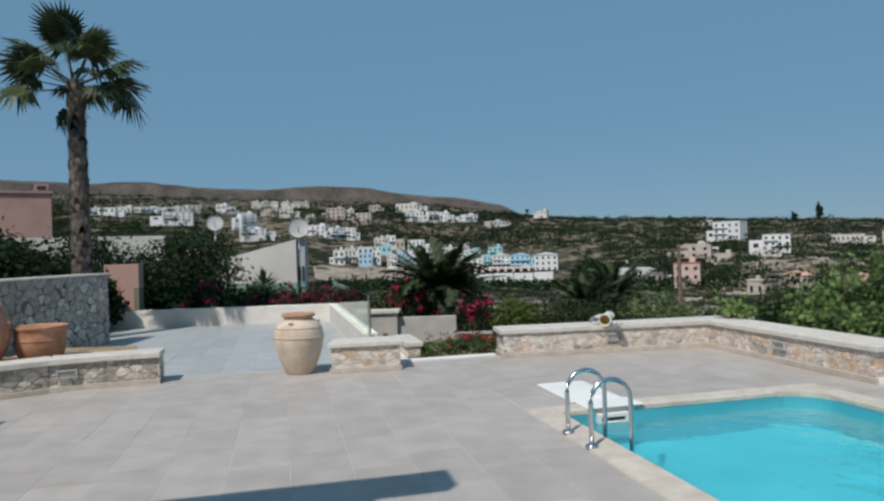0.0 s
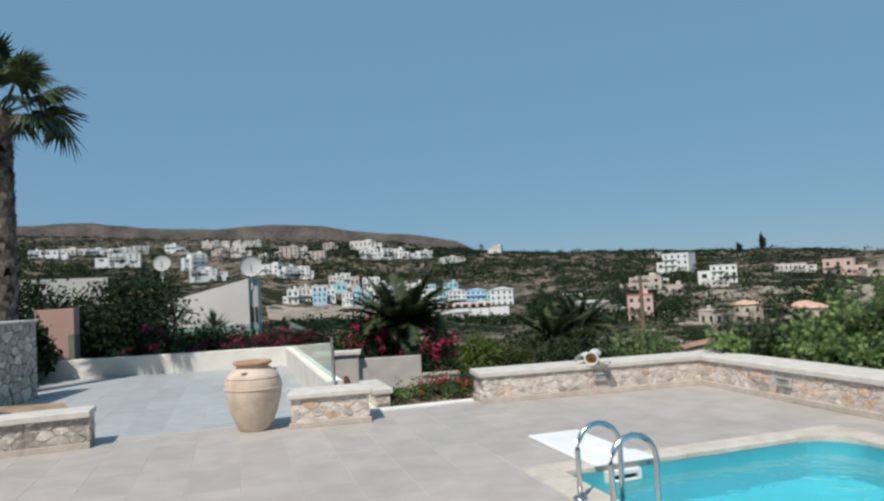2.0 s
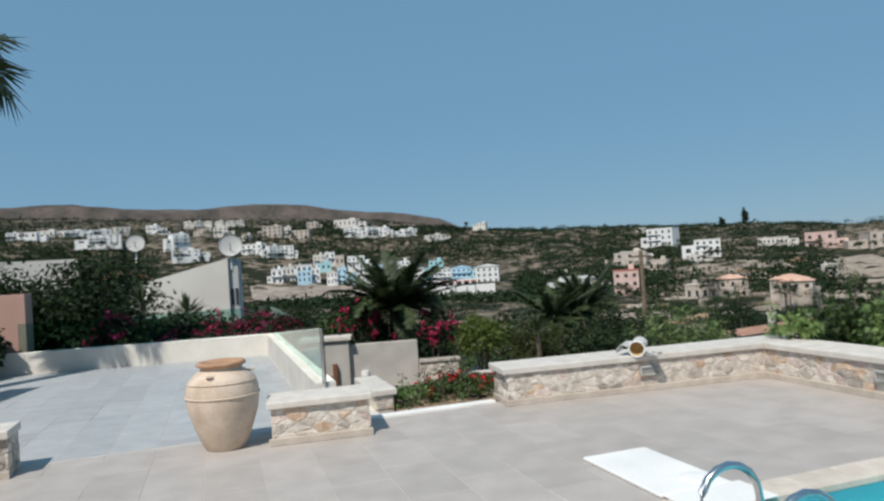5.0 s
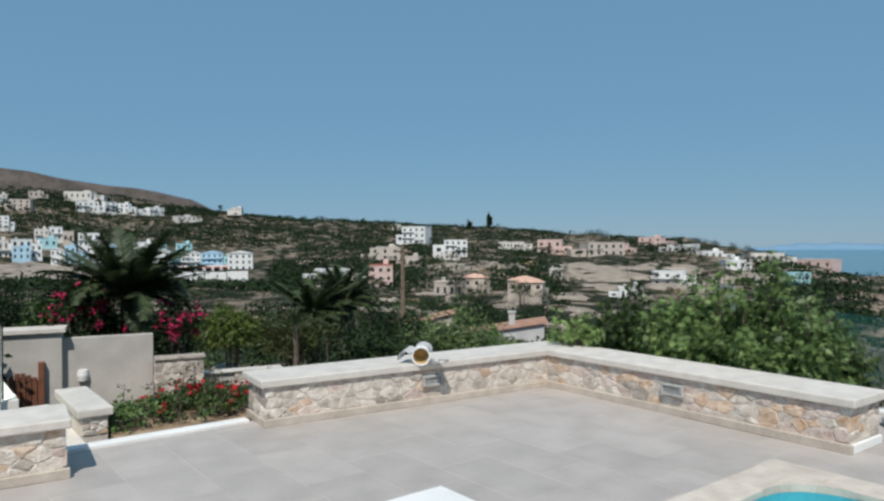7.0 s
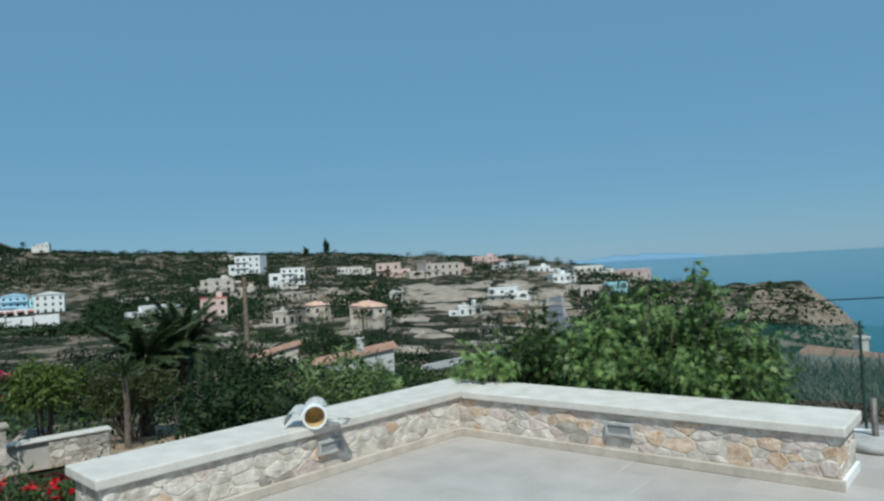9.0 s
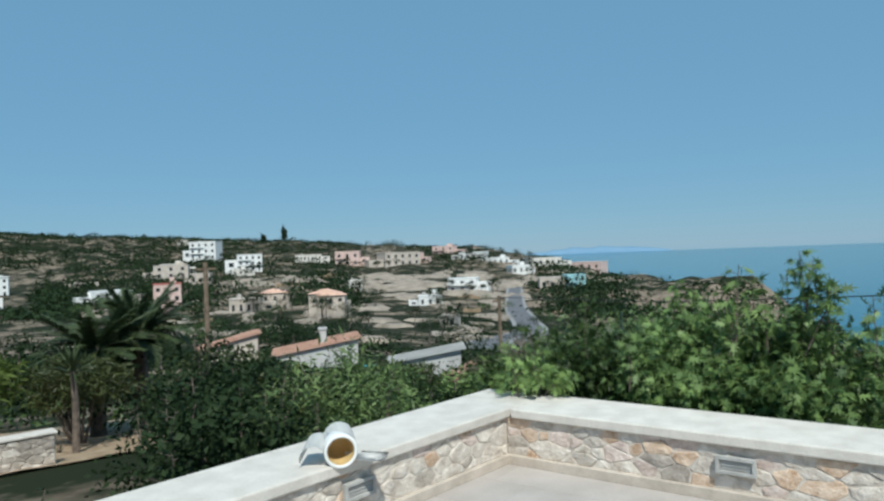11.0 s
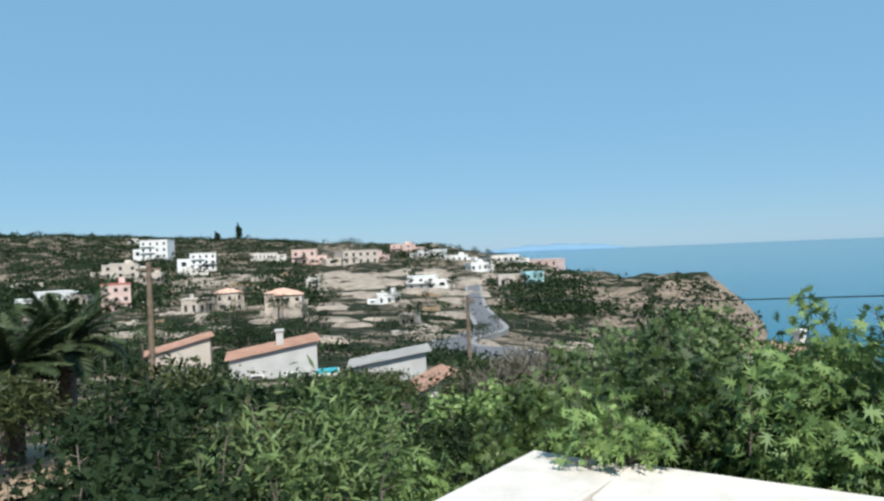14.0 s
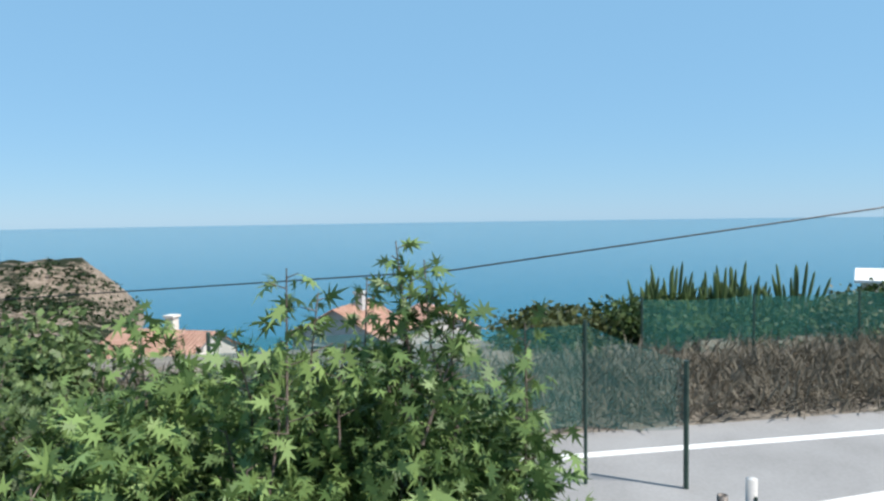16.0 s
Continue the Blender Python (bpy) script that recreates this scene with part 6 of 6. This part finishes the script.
def half_tile(parent, m, r, ln, arc=150):
    bm = bmesh.new()
    n = 14
    rows = [[bm.verts.new((r * math.sin(radians(-arc / 2 + arc * k / n)), y, -r * math.cos(radians(-arc / 2 + arc * k / n)))) for k in range(n + 1)] for y in (-ln / 2, 0, ln / 2)]
    for a, b in zip(rows, rows[1:]):
        for k in range(n):
            bm.faces.new((a[k], a[k + 1], b[k + 1], b[k]))
    bmesh.ops.solidify(bm, geom=bm.faces[:], thickness=0.014)
    bmesh.ops.transform(bm, matrix=m, verts=bm.verts[:])
    part("tile_wing", bm, WHITE, parent, smooth=True)


shade.matrix_world = shade.matrix_world @ Matrix.Scale(0.7, 4)
half_tile(shade, pose(0.25, -0.05, 0.14, -6, 12, 34), 0.12, 0.34, 140)
half_tile(shade, pose(-0.20, 0.02, 0.13, -8, 150, -22), 0.12, 0.34, 150)
half_tile(shade, pose(0.04, 0.13, 0.165, -12, 180, 0), 0.14, 0.28, 140)


# recessed wall lights
def wall_light(m, label):
    ob = thing("wall_light", label, "light", (0, 0, 0), 0, "wall lights")
    ob.matrix_world = m
    bm = bmesh.new()
    for lo, hi in (((-0.13, -0.06), (-0.105, 0.06)), ((0.105, -0.06), (0.13, 0.06)), ((-0.105, 0.035), (0.105, 0.06)), ((-0.105, -0.06), (0.105, -0.035))):
        box(bm, (*lo, 0.0), (*hi, 0.035), None, 0.003)
    part("frame", bm, CONCRETE, ob)
    part("glass", box(bmesh.new(), (-0.105, -0.035, 0.0), (0.105, 0.035, 0.012)), GREYISH, ob)
    for k in range(3):
        part("louvre", box(bmesh.new(), (-0.104, -0.026 + k * 0.022, 0.012), (0.104, -0.018 + k * 0.022, 0.022)), CONCRETE, ob)


WL = "grey louvred light set into the stone wall"
wall_light(face(A1, B1) @ Matrix.Translation((1.80, 0.255, 0.006)), WL)
wall_light(face(A0, A1) @ Matrix.Translation((1.86, 0.255, 0.006)), WL)
wall_light(face(curve[4], curve[5]) @ Matrix.Translation((0.22, 0.24, 0.006)), WL)

# sprig of the climber lying over the wall's corner
shrub("vine_sprig", "leafy vine sprig trailing over the wall cap", 5.02, 11.78, 0.72, 0.36, LEAF_VINE, 0.088, 26, 16, LOBED, 300, "vine", None, 0.14, 3, "", 0.46)

# ---- road side to the right: road, fence, bank ----
lane = thing("road", "pale concrete road with a white edge line beside the terrace", "road", kind="structure")
E0, E1 = (10.9, 16.0), (13.6, -8.0)
part("carriageway", run(bmesh.new(), E0, E1, -3.4, 0.0, -2.0, -1.03), PALE_ROAD, lane)
part("edge_line", run(bmesh.new(), E0, E1, -0.86, -0.72, -1.2, -1.025), WHITE, lane)
fence = thing("wire_fence", "green wire-net fence on thin metal posts along the road", "fence")
POSTS = [(10.0, 14.2), (10.03, 11.8), (10.08, 9.9), (10.2, 8.05), (9.97, 7.08)]
for k, (x, y) in enumerate(POSTS):
    top = 0.28 if k == 4 else 0.68
    part("post", tube(bmesh.new(), [(x, y, -1.3), (x, y, top)], 0.028 if k == 4 else 0.02, 8), DARK_METAL, fence)
net = bpy.data.materials.new("green_net")
net.use_nodes = True
_n, _l = net.node_tree.nodes, net.node_tree.links
_t, _m = _n.new("ShaderNodeBsdfTransparent"), _n.new("ShaderNodeMixShader")
_n["Principled BSDF"].inputs["Base Color"].default_value = (0.035, 0.19, 0.165, 1)
_m.inputs[0].default_value = 0.34
_l.new(_t.outputs[0], _m.inputs[1])
_l.new(_n["Principled BSDF"].outputs[0], _m.inputs[2])
_l.new(_m.outputs[0], _n["Material Output"].inputs[0])
for k in (1, 2, 3):
    a, b = POSTS[k], POSTS[k + 1]
    lowz = -0.42
    m = face(a, b)
    bm = bmesh.new()
    bmesh.ops.create_grid(bm, x_segments=8, y_segments=4, size=0.5)
    ln = math.dist(a, b)
    for v in bm.verts:
        v.co = m @ Vector(((v.co.x + 0.5) * ln, lowz + (v.co.y + 0.5) * ((0.64 if k < 3 else 0.64 - 0.36 * (v.co.x + 0.5)) - lowz) - 0.03 * math.sin((v.co.x + 0.5) * math.pi), 0))
    part("net", bm, net, fence)
far_fence = thing("net_fence", "sagging green net fence on the bank beyond the road", "fence")
far_posts = [(E0[0] + (E1[0] - E0[0]) * s + 1.75, E0[1] + (E1[1] - E0[1]) * s) for s in (0.41, 0.49, 0.57, 0.65, 0.73)]
for k, (x, y) in enumerate(far_posts):
    part("post", tube(bmesh.new(), [(x, y, -0.9), (x, y, 0.46)], 0.022, 8), DARK_METAL, far_fence)
    if k:
        a = far_posts[k - 1]
        bm = bmesh.new()
        bmesh.ops.create_grid(bm, x_segments=10, y_segments=5, size=0.5)
        m = face(a, (x, y))
        for v in bm.verts:
            f = v.co.x + 0.5
            v.co = m @ Vector((f * math.dist(a, (x, y)), -0.45 + (v.co.y + 0.5) * (0.88 - 0.05 * math.sin(f * math.pi)), 0.02 * math.sin(f * 9)))
        part("net", bm, net, far_fence)
stub = thing("bollard", "short grey metal bollard on the kerb", "bollard", (8.55, 7.15, -0.80))
part("shaft", tube(bmesh.new(), [(0, 0, -0.6), (0, 0, 0.42)], 0.045, 14), GREYISH, stub, smooth=True)
part("bolt", box(bmesh.new(), (-0.06, -0.02, 0.25), (0.0, 0.0, 0.29)), DARK_METAL, stub)

# dry grass bank, hedge and aloes beyond the road
rng = np.random.default_rng(12)
P = []
for k in range(26000):
    s, off = rng.uniform(-0.1, 0.95), rng.uniform(0.02, 1.7)
    P.append((E0[0] + (E1[0] - E0[0]) * s + off, E0[1] + (E1[1] - E0[1]) * s, -1.1 + off * 0.28 + rng.uniform(0, 0.25)))
out = np.tile((0, 0, 1.6), (len(P), 1)) + rng.normal(0, 0.5, (len(P), 3))
me = leaf_mesh("dry_grass", P, 0.36, [(0, 0, 0), (0.035, 0.5, 0.02), (0, 1, -0.05), (-0.035, 0.5, 0.02)], rng, out, -0.6, 0.9, 0.0)
me.materials.append(LEAF_DRY)
tagged(new("dry_grass", me), "tall dry grass on the bank beyond the road", "grass", kind="stuff")
bank = bmesh.new()
vs = [[bank.verts.new(q) for q in ((E[0], E[1], -2), (E[0] + 0.02, E[1], -1.05), (E[0] + 2.4, E[1], -0.4), (E[0] + 6, E[1], -0.9), (E[0] + 9, E[1], -3))] for E in (E0, E1)]
for k in range(4):
    bank.faces.new((vs[0][k], vs[0][k + 1], vs[1][k + 1], vs[1][k]))
single("road_bank", bank, material("grey_bank_earth", (0.13, 0.115, 0.095), (0.23, 0.205, 0.17), 2, 0.95, 0, 0.6), "earth bank along the road", "bank", kind="structure")
for k, s in enumerate(np.linspace(0.36, 0.95, 9)):
    x, y = E0[0] + (E1[0] - E0[0]) * s + 3.0, E0[1] + (E1[1] - E0[1]) * s
    shrub("hedge_bush", "dark green hedge bush beyond the road", x, y, 0.22 + 0.012 * k + 0.12 * math.sin(k * 2.1), 1.15, LEAF if k % 3 else LEAF_OLIVE, 0.13, 110, 38, OVAL, 320 + k, "hedge", None, 0.62, 0, "roadside hedge", -0.75)
for k, s in enumerate((0.438, 0.458, 0.468, 0.487, 0.492, 0.512, 0.516, 0.532, 0.555)):
    x, y = E0[0] + (E1[0] - E0[0]) * s + 3.3 + 0.25 * math.sin(k * 3), E0[1] + (E1[1] - E0[1]) * s
    ob = thing("candle_plant", "tall green candle-like spiky plant beyond the road", "plant", (x, y, -0.6), 0, "candle plants")
    for j in range(20):
        bm = bmesh.new()
        a = j * 2.4
        px, py = 0.42 * math.sqrt(j / 20) * math.cos(a), 0.42 * math.sqrt(j / 20) * math.sin(a)
        h = (0.80 + 0.25 * math.sin(k * 1.7)) * (1 - 0.025 * j + 0.2 * math.sin(j * 5.1))
        lathe(bm, [(0.015, 0), (0.028, 0.4 * h), (0.03, 0.75 * h), (0.022, 0.95 * h), (0.0, h + 0.05)], 7, pose(px, py, 0.35, -py * 40 + 5 * math.sin(j * 3.7 + k), px * 40 + 5 * math.sin(j * 2.3 + k)))
        part("spike", bm, LEAF_MID, ob)

shed = thing("house", "white house with a flat dark roof panel", "house", (36.8, -18.5, -4.9), -35)
part("wall", box(bmesh.new(), (-3, -2, 0), (5, 4, 3.0)), WHITE, shed)
part("roof_frame", box(bmesh.new(), (-3.3, -2.3, 3.0), (5.3, 4.3, 3.15)), WHITE, shed)
bm = bmesh.new()
box(bm, (-2.9, -2.0, 3.3), (4.8, 1.8, 3.36), pose(0, 0, 0, 14))
part("solar_panel", bm, PANE, shed)

# overhead cable and poles
WOOD = material("weathered_pole_wood", (0.13, 0.09, 0.06), (0.24, 0.18, 0.13), 5, 0.9, 0, 0.4)
for x, y, z0, z1 in ((13.0, 37.9, ground_at(13.0, 37.9) - 0.5, 1.75), (30.0, 36.0, ground_at(30, 36) - 0.5, -0.9), (15.7, -9.0, -1.6, 3.6)):
    ob = thing("utility_pole", "weathered wooden utility pole", "pole", (x, y, z0), 0, "utility poles")
    part("shaft", tube(bmesh.new(), [(0, 0, 0), (0, 0, z1 - z0)], 0.13, 12, 0.10), WOOD, ob)
    part("crossbar", box(bmesh.new(), (-0.5, -0.05, z1 - z0 - 0.35), (0.5, 0.05, z1 - z0 - 0.25)), WOOD, ob)
bm = bmesh.new()
cab = [Vector((30, 36, -1.0)), Vector((22.5, 20.6, -0.29)), Vector((17.2, 8.87, 0.67)), Vector((16.2, 0.56, 1.8)), Vector((15.7, -9, 3.5))]
tube(bm, [cab[i].lerp(cab[i + 1], s) for i in range(4) for s in (0, 0.25, 0.5, 0.75)] + [cab[-1]], 0.018, 6)
single("overhead_cable", bm, BLACK, "black overhead cable between poles", "cable")


# ---- trees on the skyline and in the valley ----
def tree(name, label, x, y, z, h, r, seed, leaf=LEAF_DARK, slim=False):
    rng = np.random.default_rng(seed)
    ob = thing(name, label, "tree", (x, y, z), 0, "valley trees")
    bm = bmesh.new()
    tube(bm, [(0, 0, -0.5), (0.05 * h * 0.2, 0, h * 0.4), (0, 0, h * 0.75)], 0.035 * h, 7, 0.012 * h)
    part("trunk", bm, BARK, ob)
    pts, o, _ = crown_points(rng, (0, 0, h * (0.55 if slim else 0.66)), (r, r, h * (0.46 if slim else 0.34)), 46, 14)
    me = leaf_mesh("crown", pts, max(0.12, h * (0.10 if slim else 0.055)), OVAL, rng, o)
    me.materials.append(leaf)
    f = new("crown", me)
    f.parent = ob


for az, r, h, w, slim in ((28.95, 800, 18, 3.2, True), (27.3, 800, 13, 3.4, True), (37.6, 640, 15, 13, False), (44.0, 560, 12, 4.5, False), (42.9, 560, 9, 6, False), (39.0, 640, 8, 9, False)):
    c = site(az, r)
    tree("cypress" if slim else "pine_tree", "dark slender cypress on the skyline" if slim else "dark round-crowned pine on the skyline", c.x, c.y, c.z - (4.5 if slim else 2.5), h * 1.15, w, int(az * 10), LEAF_DARK, slim)
rng2 = random.Random(9)
# trees among the houses
for k, (x, y, w) in enumerate(HOUSES):
    az, r = heading_of(x, y)
    if r < 120 or -10 < az < 10.5 and r < 560:
        continue
    for j in range(3 if r > 350 else 2):
        c = site(az + math.degrees((rng2.uniform(-0.7, 0.7) * w) / r), r - w * rng2.uniform(0.35, 0.8) - 2)
        tree("pine_tree" if j else "olive_tree", "dark round tree beside a hillside house", c.x, c.y, c.z - 0.5, rng2.uniform(4, 7.5), rng2.uniform(2.0, 4.2), 900 + 3 * k + j, LEAF_DARK)
for k in range(110):
    az, r = rng2.uniform(-22, 52), math.exp(rng2.uniform(math.log(60), math.log(420)))
    c = site(az, r)
    if az > 30 and r < 90 or -12 < az < 11 and r > 260:
        continue
    tree("olive_tree", "dusty green olive tree in the valley", c.x, c.y, c.z, rng2.uniform(3.0, 5.2), rng2.uniform(1.6, 3.0), 500 + k, LEAF if k % 3 == 0 else LEAF_DARK)
for k in range(170):
    az, r = rng2.uniform(-33, 8), rng2.uniform(430, 900)
    if az > -11 and r < 570:
        r += 300
    c = site(az, r)
    tree("cypress", "dark tree between the town houses", c.x, c.y, c.z - 0.5, rng2.uniform(6, 12), rng2.uniform(2.5, 4.5), 600 + k)
for k in range(100):
    az, r = rng2.uniform(11, 53), rng2.uniform(240, 760)
    c = site(az, r)
    tree("olive_tree", "dark green tree on the far slope", c.x, c.y, c.z - 0.3, rng2.uniform(4, 8), rng2.uniform(2.5, 5), 800 + k)
for k in range(60):
    az = rng2.uniform(-30, 50)
    c = site(az, 1360 if az < 2 else 780)
    tree("pine_tree", "dark bushy tree on the skyline", c.x, c.y, c.z - 4, rng2.uniform(4, 9), rng2.uniform(4, 9), 950 + k)
# dry-stone terraces between the far houses
for k in range(22):
    az, r = rng2.uniform(14, 54), math.exp(rng2.uniform(math.log(110), math.log(520)))
    c = site(az, r)
    w_ = rng2.uniform(0.02, 0.05) * r
    ob = thing("terrace_wall", "tan dry-stone terrace wall on the slope", "wall", (c.x, c.y, c.z), -az + rng2.uniform(-25, 25), "terrace walls")
    bm = bmesh.new()
    for j in range(4):
        box(bm, (-w_ / 2 + w_ * j / 4, -0.5 + 0.3 * math.sin(j), -4), (-w_ / 2 + w_ * (j + 1) / 4, 0.6, rng2.uniform(0.4, 1.1) * (0.6 + r / 350)))
    part("wall", bm, PAINT["beige"] if k % 2 else SOIL, ob)

# ---- floor tiles ----
lay(tile_a, floor, -9, 8.72, -6, 10.98, 3.2, [(PU0 - 0.002, PV0 - 0.002, PU1 + 0.002, PV1 + 0.002), (7.45, 8.0, 9, 12), (-9, -6, -7, 12)])
tagged(raw("tile_field", [], [], TILE, floor), kind="stuff")
bpy.data.objects["tile_field"].data = finish("tile_field", rest, TILE)
lay(tile_b, patio, -6.5, 1.42, 11.06, 19.6)
